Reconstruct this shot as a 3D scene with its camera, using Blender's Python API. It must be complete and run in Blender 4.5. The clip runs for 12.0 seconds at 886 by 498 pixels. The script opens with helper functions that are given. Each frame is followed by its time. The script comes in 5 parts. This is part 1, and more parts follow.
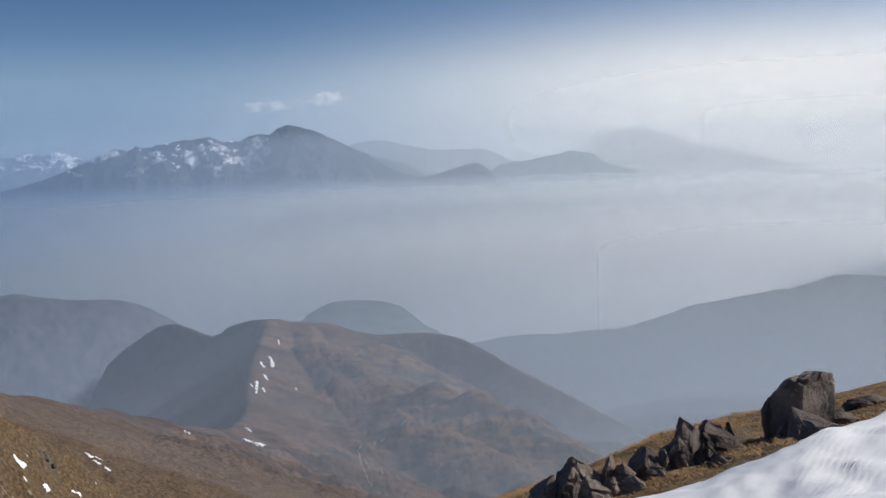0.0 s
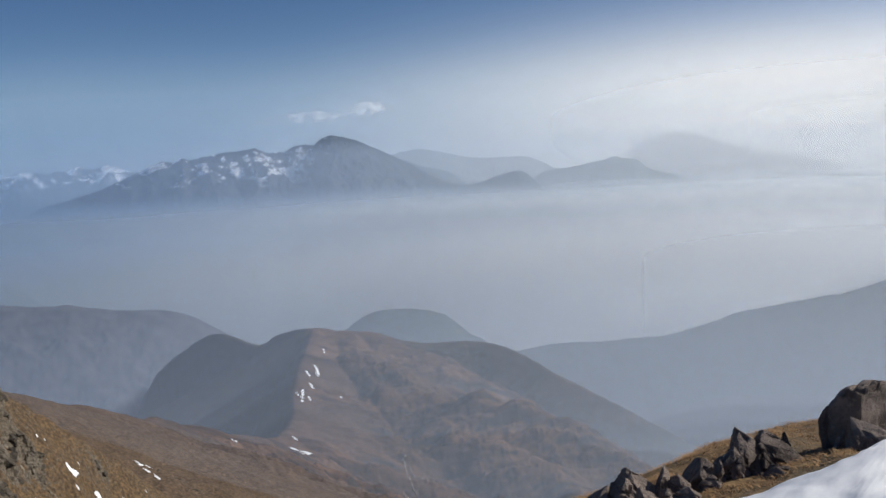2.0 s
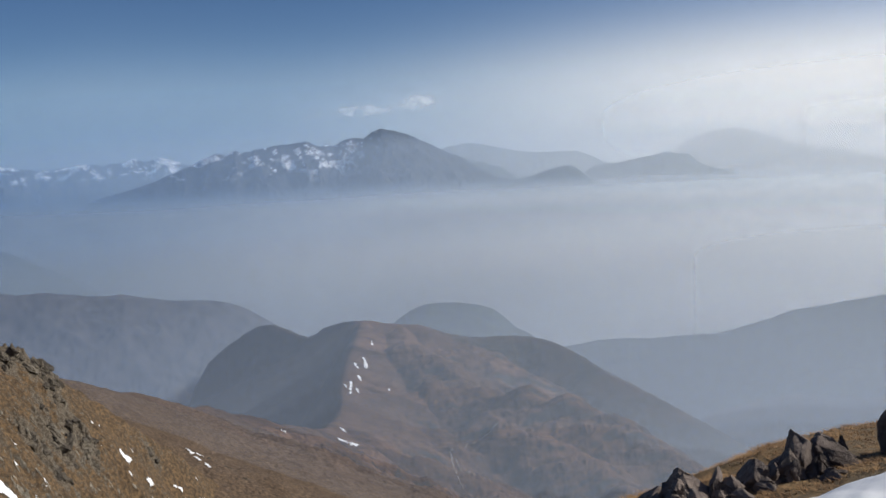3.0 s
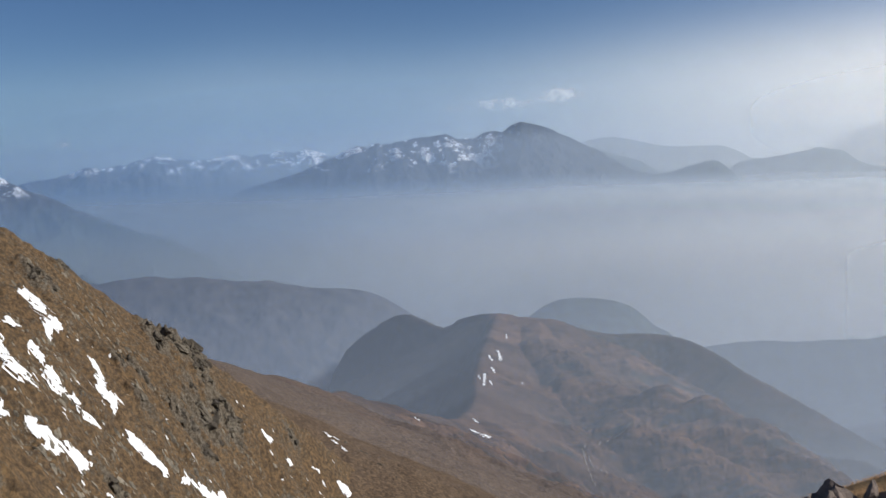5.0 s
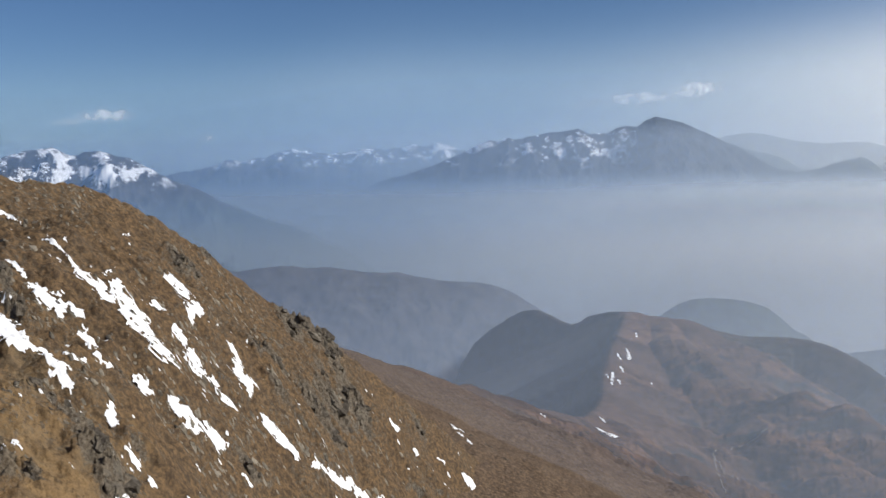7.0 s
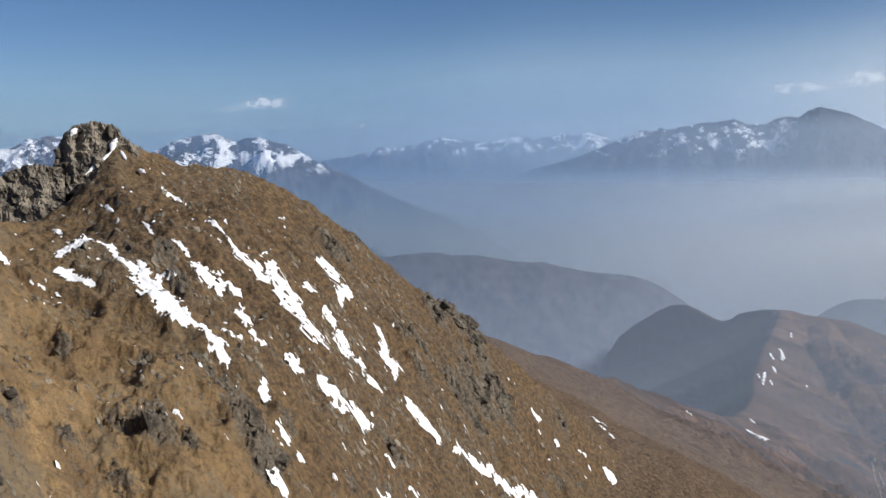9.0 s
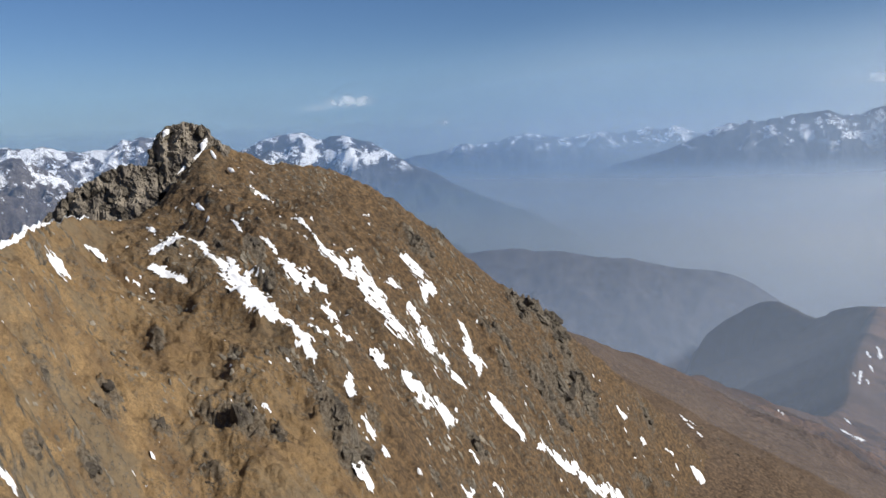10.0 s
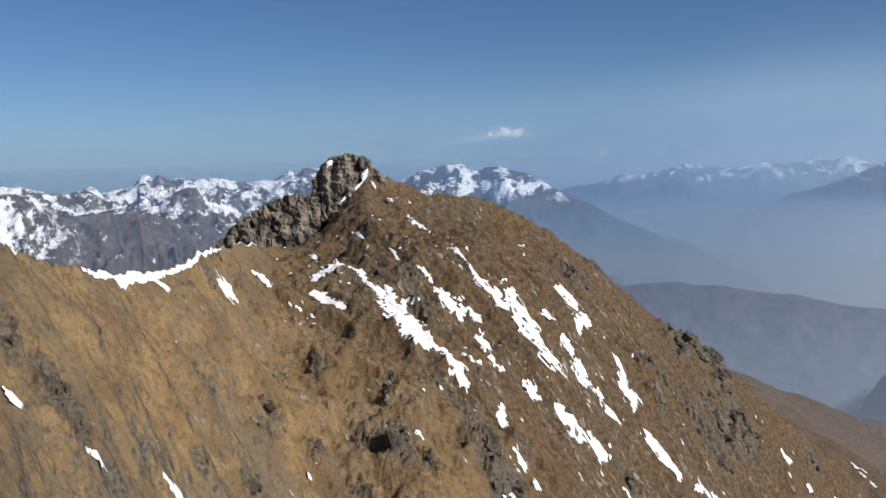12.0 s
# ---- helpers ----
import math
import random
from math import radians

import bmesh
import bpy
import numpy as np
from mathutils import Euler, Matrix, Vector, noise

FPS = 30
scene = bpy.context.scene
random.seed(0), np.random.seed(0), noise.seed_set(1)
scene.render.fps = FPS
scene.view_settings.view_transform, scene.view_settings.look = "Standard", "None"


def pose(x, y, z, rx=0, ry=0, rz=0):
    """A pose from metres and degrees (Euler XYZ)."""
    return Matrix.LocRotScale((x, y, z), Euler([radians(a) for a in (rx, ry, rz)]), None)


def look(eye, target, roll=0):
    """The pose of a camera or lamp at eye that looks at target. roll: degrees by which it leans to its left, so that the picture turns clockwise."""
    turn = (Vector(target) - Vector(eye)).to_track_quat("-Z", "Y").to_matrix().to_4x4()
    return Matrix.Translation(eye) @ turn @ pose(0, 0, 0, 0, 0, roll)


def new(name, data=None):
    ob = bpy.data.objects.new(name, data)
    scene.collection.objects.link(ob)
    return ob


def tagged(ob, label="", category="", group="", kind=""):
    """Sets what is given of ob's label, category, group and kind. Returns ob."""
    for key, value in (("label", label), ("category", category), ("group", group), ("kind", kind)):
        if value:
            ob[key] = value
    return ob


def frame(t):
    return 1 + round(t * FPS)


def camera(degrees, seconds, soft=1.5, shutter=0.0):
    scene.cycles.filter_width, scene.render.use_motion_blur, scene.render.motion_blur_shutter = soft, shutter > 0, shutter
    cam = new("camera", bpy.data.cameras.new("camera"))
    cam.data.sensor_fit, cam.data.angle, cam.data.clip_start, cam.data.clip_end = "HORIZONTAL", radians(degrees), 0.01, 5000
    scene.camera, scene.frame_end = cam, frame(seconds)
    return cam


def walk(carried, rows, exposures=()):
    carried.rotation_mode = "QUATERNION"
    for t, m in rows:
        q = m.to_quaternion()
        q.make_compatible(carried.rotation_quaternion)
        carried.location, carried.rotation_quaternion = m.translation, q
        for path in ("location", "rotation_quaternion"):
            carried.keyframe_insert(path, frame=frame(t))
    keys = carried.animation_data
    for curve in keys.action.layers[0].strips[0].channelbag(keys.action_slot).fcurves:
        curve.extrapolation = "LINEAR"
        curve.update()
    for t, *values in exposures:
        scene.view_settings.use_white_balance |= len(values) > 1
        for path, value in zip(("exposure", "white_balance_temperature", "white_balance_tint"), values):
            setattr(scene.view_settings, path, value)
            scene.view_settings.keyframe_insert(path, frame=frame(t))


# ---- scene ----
# ---------------------------------------------------------------- camera and walk
EYE_Z = 1.6
cam = camera(49.65, 12.0)
# seconds, yaw, pitch, roll, shift of the eye in x and z
PATH = [
    (0, 4.44, -6.02, 1.70, 0.0, 0.0),
    (0.5, 4.13, -5.72, 1.82, 0.0, 0.0),
    (1, 4.41, -5.49, 2.08, -0.03, 0.01),
    (1.5, 5.28, -5.49, 2.10, -0.035, 0.015),
    (2, 6.97, -5.44, 2.48, -0.07, 0.025),
    (2.5, 8.48, -5.64, 2.28, -0.08, 0.035),
    (3, 9.93, -5.68, 2.18, -0.11, 0.045),
    (5, 18.19, -5.81, 1.67, -0.17, 0.05),
    (5.5, 20.84, -5.63, 1.78, -0.18, 0.05),
    (6, 23.14, -5.99, 1.31, -0.19, 0.05),
    (6.5, 24.66, -6.06, 1.23, -0.20, 0.05),
    (7, 26.00, -5.93, 1.24, -0.20, 0.05),
    (9, 34.83, -6.44, 0.67, -0.22, 0.05),
    (9.5, 37.42, -6.72, 1.01, -0.22, 0.05),
    (10, 39.76, -6.58, 1.46, -0.23, 0.05),
    (10.5, 42.54, -6.18, 1.74, -0.23, 0.05),
    (11, 45.51, -6.01, 1.33, -0.24, 0.05),
    (11.5, 47.06, -5.39, 1.38, -0.24, 0.05),
    (12, 49.04, -4.52, 1.41, -0.24, 0.05),
]
walk(cam, [(t, pose(dx, 0, EYE_Z + dz, 90 + p, r, y)) for t, y, p, r, dx, dz in PATH],
     exposures=[(0, 0.0), (2.5, 0.0), (6, 0.08), (9.5, 0.20), (12, 0.15)])

# ---------------------------------------------------------------- sky and sun
SUN_AZ, SUN_EL = -71.0, 29.0          # azimuth counted to the left of +y
scene.view_settings.exposure = 0.0
scene.cycles.transparent_max_bounces = 40


def toward(az, el=0.0):
    a, e = radians(az), radians(el)
    return Vector((-math.sin(a) * math.cos(e), math.cos(a) * math.cos(e), math.sin(e)))


world = bpy.data.worlds.new("sky")
scene.world = world
world.use_nodes = True
wn, wl = world.node_tree.nodes, world.node_tree.links
wn.clear()
sky = wn.new("ShaderNodeTexSky")
sky.sky_type = "NISHITA"
sky.sun_disc = False
sky.sun_elevation = radians(SUN_EL)
sky.sun_rotation = radians(-SUN_AZ)
sky.altitude = 2300
sky.air_density, sky.dust_density, sky.ozone_density = 0.9, 2.4, 3.0
wb = wn.new("ShaderNodeBackground")
wb.inputs["Strength"].default_value = 0.059
wo = wn.new("ShaderNodeOutputWorld")
tint = wn.new("ShaderNodeMix")
tint.data_type, tint.blend_type = "RGBA", "MULTIPLY"
tint.inputs[0].default_value = 1.0
tint.inputs[7].default_value = (0.79, 0.96, 1.15, 1.0)      # the camera's cool rendering of the sky
wl.new(sky.outputs[0], tint.inputs[6])
wl.new(tint.outputs[2], wb.inputs["Color"])
wl.new(wb.outputs[0], wo.inputs["Surface"])

sun_data = bpy.data.lights.new("sun", "SUN")
sun_data.energy, sun_data.angle, sun_data.color = 4.5, radians(0.5), (1.0, 0.95, 0.87)
sun = new("sun", sun_data)
sun.matrix_world = look(toward(SUN_AZ, SUN_EL) * 100, (0, 0, 0))


# ---------------------------------------------------------------- materials
class Nodes:
    """A small wrapper to write node materials in few lines."""

    def __init__(self, name):
        self.mat = bpy.data.materials.new(name)
        self.mat.use_nodes = True
        self.nodes, self.links = self.mat.node_tree.nodes, self.mat.node_tree.links
        self.nodes.clear()
        self.out = self.nodes.new("ShaderNodeOutputMaterial")
        self.pos = self.nodes.new("ShaderNodeNewGeometry").outputs["Position"]

    def put(self, socket, value):
        if hasattr(value, "links"):
            self.links.new(value, socket)
        elif isinstance(value, (tuple, list)):
            socket.default_value = (*value, 1.0) if socket.type == "RGBA" and len(value) == 3 else value
        else:
            socket.default_value = value

    def math(self, op, a, b=0.0, c=0.0, clamp=False):
        n = self.nodes.new("ShaderNodeMath")
        n.operation, n.use_clamp = op, clamp
        for s, v in zip(n.inputs, (a, b, c)):
            self.put(s, v)
        return n.outputs[0]

    def noise(self, scale, detail=5, rough=0.55, stretch=None, vector=None, kind="noise"):
        v = vector or self.pos
        if stretch:
            m = self.nodes.new("ShaderNodeMapping")
            self.links.new(v, m.inputs["Vector"])
            m.inputs["Rotation"].default_value = [radians(a) for a in stretch[1]]
            m.inputs["Scale"].default_value = stretch[0]
            v = m.outputs[0]
        n = self.nodes.new("ShaderNodeTexNoise" if kind == "noise" else "ShaderNodeTexVoronoi")
        self.links.new(v, n.inputs["Vector"])
        n.inputs["Scale"].default_value = scale
        if kind == "noise":
            n.inputs["Detail"].default_value, n.inputs["Roughness"].default_value = detail, rough
            return n.outputs["Fac"]
        return n.outputs["Distance"]

    def ramp(self, fac, lo, hi, a=0.0, b=1.0, smooth=True):
        n = self.nodes.new("ShaderNodeMapRange")
        n.interpolation_type = "SMOOTHSTEP" if smooth else "LINEAR"
        for s, v in zip(n.inputs, (fac, lo, hi, a, b)):
            self.put(s, v)
        return n.outputs[0]

    def mix(self, fac, a, b):
        n = self.nodes.new("ShaderNodeMix")
        n.data_type = "RGBA"
        for s, v in zip((n.inputs[0], n.inputs[6], n.inputs[7]), (fac, a, b)):
            self.put(s, v)
        return n.outputs[2]

    def split(self, vector=None):
        n = self.nodes.new("ShaderNodeSeparateXYZ")
        self.links.new(vector or self.pos, n.inputs[0])
        return n.outputs

    def up(self):
        return self.split(self.nodes.new("ShaderNodeNewGeometry").outputs["Normal"])[2]

    def surface(self, color, rough=0.9, height=None, depth=0.1, spec=0.2):
        b = self.nodes.new("ShaderNodeBsdfPrincipled")
        self.put(b.inputs["Base Color"], color)
        self.put(b.inputs["Roughness"], rough)
        b.inputs["Specular IOR Level"].default_value = spec
        if height is not None:
            n = self.nodes.new("ShaderNodeBump")
            n.inputs["Strength"].default_value = 1.0
            n.inputs["Distance"].default_value = depth
            self.put(n.inputs["Height"], height)
            self.links.new(n.outputs[0], b.inputs["Normal"])
        self.links.new(b.outputs[0], self.out.inputs["Surface"])
        return self.mat


def grass_material(name, k=1.0, depth=1.0):
    """Dry autumn alpine turf, ochre to brown, with bare earth, stones, and grey rock on steep places. k: fineness."""
    m = Nodes(name)
    run = ((0.35, 1.0, 1.0), (0, 0, -21))
    streak = m.noise(0.075 * k, 6, 0.62, run)
    mid, small, fine = m.noise(0.16 * k, 6, 0.65), m.noise(0.75 * k, 5, 0.66), m.noise(3.2 * k, 4, 0.7)
    c = m.mix(m.ramp(mid, 0.34, 0.62), (0.245, 0.159, 0.077), (0.365, 0.243, 0.120))
    c = m.mix(m.ramp(streak, 0.48, 0.62, 0.0, 0.75), c, (0.185, 0.120, 0.066))
    c = m.mix(m.ramp(small, 0.50, 0.64, 0.0, 0.55), c, (0.120, 0.082, 0.050))
    c = m.mix(m.ramp(fine, 0.32, 0.60, 0.5, 0.0), c, (0.100, 0.070, 0.042))
    c = m.mix(m.ramp(m.noise(0.06 * k, 7, 0.72), 0.46, 0.62, 0.0, 0.6), c, (0.185, 0.152, 0.104))
    heath = m.ramp(m.math("ADD", m.split()[0], m.math("MULTIPLY", m.math("SUBTRACT", mid, 0.5), 120.0)), -285, -215, 0.0, 0.9)
    heath = m.math("MULTIPLY", heath, m.ramp(m.math("ADD", m.split()[1], m.math("MULTIPLY", m.math("SUBTRACT", mid, 0.5), 150.0)), 90, 165))
    if k == 1.0:      # darker, more heathery turf on the far flank
        c = m.mix(heath, c, m.mix(m.ramp(small, 0.35, 0.6), (0.178, 0.115, 0.062), (0.066, 0.047, 0.032)))
    rock = m.mix(m.ramp(m.noise(1.3 * k, 5, 0.7), 0.35, 0.65), (0.062, 0.052, 0.041), (0.185, 0.162, 0.128))
    slabs = m.noise(0.85 * k, 6, 0.78, ((0.8, 1.0, 1.0), (0, 0, -21)))
    grit = m.math("MULTIPLY", m.ramp(m.noise(0.05 * k, 5, 0.65), 0.42, 0.56), m.ramp(slabs, 0.52, 0.58))
    steep = m.math("ADD", m.up(), m.math("MULTIPLY", m.math("SUBTRACT", mid, 0.5), 0.5))
    zone = m.nodes.new("ShaderNodeAttribute")
    zone.attribute_name = "bare_rock"
    broken = m.math("ADD", zone.outputs["Fac"], m.math("MULTIPLY", m.math("SUBTRACT", m.noise(0.55 * k, 5, 0.7), 0.5), 1.3))
    grit = m.math("MAXIMUM", grit, m.math("MULTIPLY", m.ramp(broken, 0.42, 0.62), m.ramp(zone.outputs["Fac"], 0.08, 0.25)))
    bare = m.math("MAXIMUM", m.ramp(steep, 0.33, 0.46, 1.0, 0.0), m.math("MULTIPLY", grit, 0.8))
    c = m.mix(bare, c, rock)
    h = m.math("ADD", m.noise(0.30 * k, 8, 0.66), m.math("MULTIPLY", fine, 0.12))
    return m.surface(c, 0.95, h, 1.5 * depth, 0.1)


def hill_material():
    """Far brown pasture hill, with darker scrub in the folds running down its side."""
    m = Nodes("brown_hill_pasture")
    run = ((0.30, 1.0, 1.0), (0, 0, 25))
    mid, big, fine = m.noise(0.020, 7, 0.66, run), m.noise(0.005, 4), m.noise(0.09, 6, 0.72)
    c = m.mix(m.ramp(mid, 0.40, 0.62), (0.046, 0.029, 0.022), (0.150, 0.086, 0.054))
    c = m.mix(m.ramp(big, 0.42, 0.62, 0.0, 0.8), c, (0.090, 0.058, 0.042))
    c = m.mix(m.ramp(fine, 0.52, 0.66, 0.0, 0.65), c, (0.048, 0.034, 0.026))
    trees_and_shade = m.nodes.new("ShaderNodeAttribute")
    trees_and_shade.attribute_name = "wood_and_shade"
    # dark colour for the far flank's trees and the painted shade behind the spine
    c = m.mix(trees_and_shade.outputs["Fac"], c, m.mix(m.ramp(fine, 0.35, 0.65), (0.024, 0.026, 0.024), (0.055, 0.047, 0.038)))
    tuft = m.noise(0.55, 5, 0.72)
    turf = m.mix(m.ramp(tuft, 0.36, 0.64), (0.074, 0.057, 0.047), (0.185, 0.142, 0.112))
    turf = m.mix(m.ramp(m.noise(0.06, 5, 0.65, run), 0.48, 0.64, 0.0, 0.7), turf, (0.098, 0.070, 0.055))
    c = m.mix(m.ramp(m.math("ADD", m.split()[1], m.math("MULTIPLY", mid, 300.0)), 500, 1150, 0.95, 0.0), c, turf)
    heath = m.mix(m.ramp(m.noise(0.75, 5, 0.66), 0.35, 0.62), (0.190, 0.130, 0.080), (0.080, 0.058, 0.043))
    c = m.mix(m.ramp(m.math("ADD", m.split()[1], m.math("MULTIPLY", m.noise(0.03, 5, 0.65), 260.0)), 440, 680, 0.9, 0.0), c, heath)
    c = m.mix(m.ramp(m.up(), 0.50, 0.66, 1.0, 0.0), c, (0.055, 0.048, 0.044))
    return m.surface(c, 0.95, m.noise(0.05, 8, 0.68), 4.0, 0.05)


def mountain_material(name, snow_line, snow_soft, lee=None, axis=0, forest=(0.022, 0.030, 0.022), rock=(0.13, 0.125, 0.125), amount=0.5, snow_z=0.35, gullies=0.0, relief=16.0):
    """A far mountain: forest below, rock above, snow lying on the flatter ground up high."""
    m = Nodes(name)
    z = m.split()[2]
    n1, n2 = m.noise(0.012, 8, 0.68), m.noise(0.035, 6, 0.7)
    c = m.mix(m.ramp(n2, 0.35, 0.65), [v * 0.55 for v in rock], rock)
    low = m.ramp(m.math("ADD", z, m.math("MULTIPLY", m.math("SUBTRACT", n1, 0.5), 160.0)), snow_line - 110, snow_line - 10, 1.0, 0.0)
    c = m.mix(low, c, m.mix(m.ramp(n2, 0.30, 0.70), forest, [v * 2.6 for v in forest]))
    high = m.ramp(m.math("ADD", z, m.math("MULTIPLY", m.math("SUBTRACT", n1, 0.5), 170.0)), snow_line, snow_line + snow_soft)
    n3 = m.noise(0.11, 4, 0.7)
    flat = m.ramp(m.math("ADD", m.up(), m.math("MULTIPLY", m.math("SUBTRACT", n3, 0.5), 0.9)), snow_z, snow_z + 0.14)
    patch = m.ramp(m.math("ADD", n1, m.math("MULTIPLY", m.math("SUBTRACT", n2, 0.5), 0.5)), amount, amount + 0.06)
    snow = m.math("MULTIPLY", high, m.math("MULTIPLY", flat, patch))
    if lee:      # snow has gone from the sunny end
        snow = m.math("MULTIPLY", snow, m.ramp(m.math("ADD", m.split()[axis], m.math("MULTIPLY", m.math("SUBTRACT", n1, 0.5), 500.0)), lee[0], lee[1]))
    if gullies:
        chute = m.ramp(m.noise(0.05, 5, 0.6, ((1.0, 1.0, 0.22), (0, 0, 0))), gullies, gullies + 0.05)
        snow = m.math("MAXIMUM", snow, m.math("MULTIPLY", chute, m.ramp(n1, 0.42, 0.52)))
    c = m.mix(snow, c, (0.82, 0.84, 0.88))
    return m.surface(c, 0.9, n1, relief, 0.1)


def rock_material(name, dark, light, lichen=(0.20, 0.19, 0.12), scale=1.0):
    m = Nodes(name)
    a, b, f = m.noise(0.5 * scale, 6, 0.6), m.noise(3.0 * scale, 7, 0.7), m.noise(14.0 * scale, 4, 0.7)
    c = m.mix(m.ramp(a, 0.35, 0.65), dark, light)
    c = m.mix(m.ramp(b, 0.55, 0.70, 0.0, 0.7), c, lichen)
    c = m.mix(m.ramp(f, 0.3, 0.42, 0.6, 0.0), c, [v * 0.4 for v in dark])
    h = m.math("ADD", b, m.math("MULTIPLY", f, 0.3))
    return m.surface(c, 0.88, h, 0.16 / scale, 0.25)


def snow_material():
    m = Nodes("old_snow")
    a, b, f = m.noise(0.7, 4, 0.5), m.noise(3.5, 4, 0.5), m.noise(40.0, 3, 0.6)
    c = m.mix(m.ramp(a, 0.35, 0.7), (0.84, 0.85, 0.88), (0.91, 0.92, 0.93))
    h = m.math("ADD", a, m.math("ADD", m.math("MULTIPLY", b, 0.22), m.math("MULTIPLY", f, 0.018)))
    return m.surface(c, m.ramp(f, 0.3, 0.7, 0.5, 0.8), h, 0.025, 0.25)


def scatter(m, tint):
    """Mist that takes light from above and passes it on to both its sides."""
    m.mat.cycles.use_bump_map_correction = False

    def lobe(kind, z):
        n = m.nodes.new(kind)
        m.put(n.inputs["Color"], tint)
        v = m.nodes.new("ShaderNodeCombineXYZ")
        v.inputs[2].default_value = z
        m.links.new(v.outputs[0], n.inputs["Normal"])
        return n.outputs[0]

    def blend(fac, p, q):
        n = m.nodes.new("ShaderNodeMixShader")
        m.put(n.inputs[0], fac)
        m.links.new(p, n.inputs[1])
        m.links.new(q, n.inputs[2])
        return n.outputs[0]

    add = m.nodes.new("ShaderNodeAddShader")
    m.links.new(lobe("ShaderNodeBsdfDiffuse", 1.0), add.inputs[0])
    m.links.new(lobe("ShaderNodeBsdfTranslucent", -1.0), add.inputs[1])
    return add.outputs[0], blend


def haze_material(name, low, high, top, soft, ceiling, thin=0.85, pale=0.0, near=False):
    """Valley haze: dense and grey below its top, thin and blue above, its tint painted brighter towards the sun."""
    m = Nodes(name)
    z = m.split()[2]
    wob = m.math("MULTIPLY", m.math("SUBTRACT", m.noise(0.0015, 3, 0.5), 0.5), soft * 0.8)
    below = m.ramp(m.math("ADD", z, wob), top - soft, top + soft, 1.0, 0.0)
    air = m.ramp(z, ceiling * 0.25, ceiling, high, 0.0)
    dens = m.math("ADD", m.math("MULTIPLY", below, low - high), air)
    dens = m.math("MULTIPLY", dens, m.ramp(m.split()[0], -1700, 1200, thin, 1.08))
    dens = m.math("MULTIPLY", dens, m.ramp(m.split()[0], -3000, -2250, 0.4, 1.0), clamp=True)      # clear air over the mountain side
    # sunward brightening is painted into the tint: dark on the left, pale right
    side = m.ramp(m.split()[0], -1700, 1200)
    # the dark left tint of near banks also deepens the hill's shade
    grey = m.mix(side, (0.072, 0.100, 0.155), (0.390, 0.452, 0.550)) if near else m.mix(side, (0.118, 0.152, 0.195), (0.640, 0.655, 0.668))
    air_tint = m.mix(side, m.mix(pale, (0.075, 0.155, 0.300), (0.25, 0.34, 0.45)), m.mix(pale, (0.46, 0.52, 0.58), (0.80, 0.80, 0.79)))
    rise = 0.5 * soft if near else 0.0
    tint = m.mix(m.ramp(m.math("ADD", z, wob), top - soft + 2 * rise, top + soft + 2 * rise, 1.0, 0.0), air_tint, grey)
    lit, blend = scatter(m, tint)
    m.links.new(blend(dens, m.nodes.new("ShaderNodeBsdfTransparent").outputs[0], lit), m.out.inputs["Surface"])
    return m.mat


GRASS, TURF = grass_material("dry_alpine_turf"), grass_material("summit_turf", 7.0, 0.07)
HILL, SNOW = hill_material(), snow_material()
ROCK = rock_material("weathered_schist", (0.060, 0.055, 0.050), (0.20, 0.185, 0.17))


# ---------------------------------------------------------------- terrain tools
_perm = np.random.RandomState(7).permutation(512)
_ang = np.random.RandomState(8).rand(512) * 2 * np.pi


def perlin(x, y, seed=0):
    xi, yi = np.floor(x).astype(int), np.floor(y).astype(int)
    xf, yf = x - xi, y - yi
    u, v = xf ** 3 * (xf * (xf * 6 - 15) + 10), yf ** 3 * (yf * (yf * 6 - 15) + 10)

    def corner(i, j):
        h = _perm[(_perm[(xi + i + seed * 37) % 512] + yi + j) % 512]
        return np.cos(_ang[h]) * (xf - i) + np.sin(_ang[h]) * (yf - j)

    a = corner(0, 0) * (1 - u) + corner(1, 0) * u
    b = corner(0, 1) * (1 - u) + corner(1, 1) * u
    return (a * (1 - v) + b * v) * 1.5


def fbm(x, y, octaves=5, gain=0.5, seed=0, ridged=False):
    total, amp = 0.0, 1.0
    for o in range(octaves):
        n = perlin(x * 2 ** o + 17.3 * o, y * 2 ** o - 9.1 * o, seed + o)
        total = total + amp * ((0.5 - np.abs(n)) * 1.4 if ridged else n)
        amp *= gain
    return total


def smooth(a, b, v):
    t = np.clip((v - a) / (b - a), 0, 1)
    return t * t * (3 - 2 * t)


def place(az, el, d):
    """The point at an azimuth and a height angle from the summit, d metres off in plan."""
    a = radians(az)
    return (-math.sin(a) * d, math.cos(a) * d, EYE_Z + d * math.tan(radians(el)))


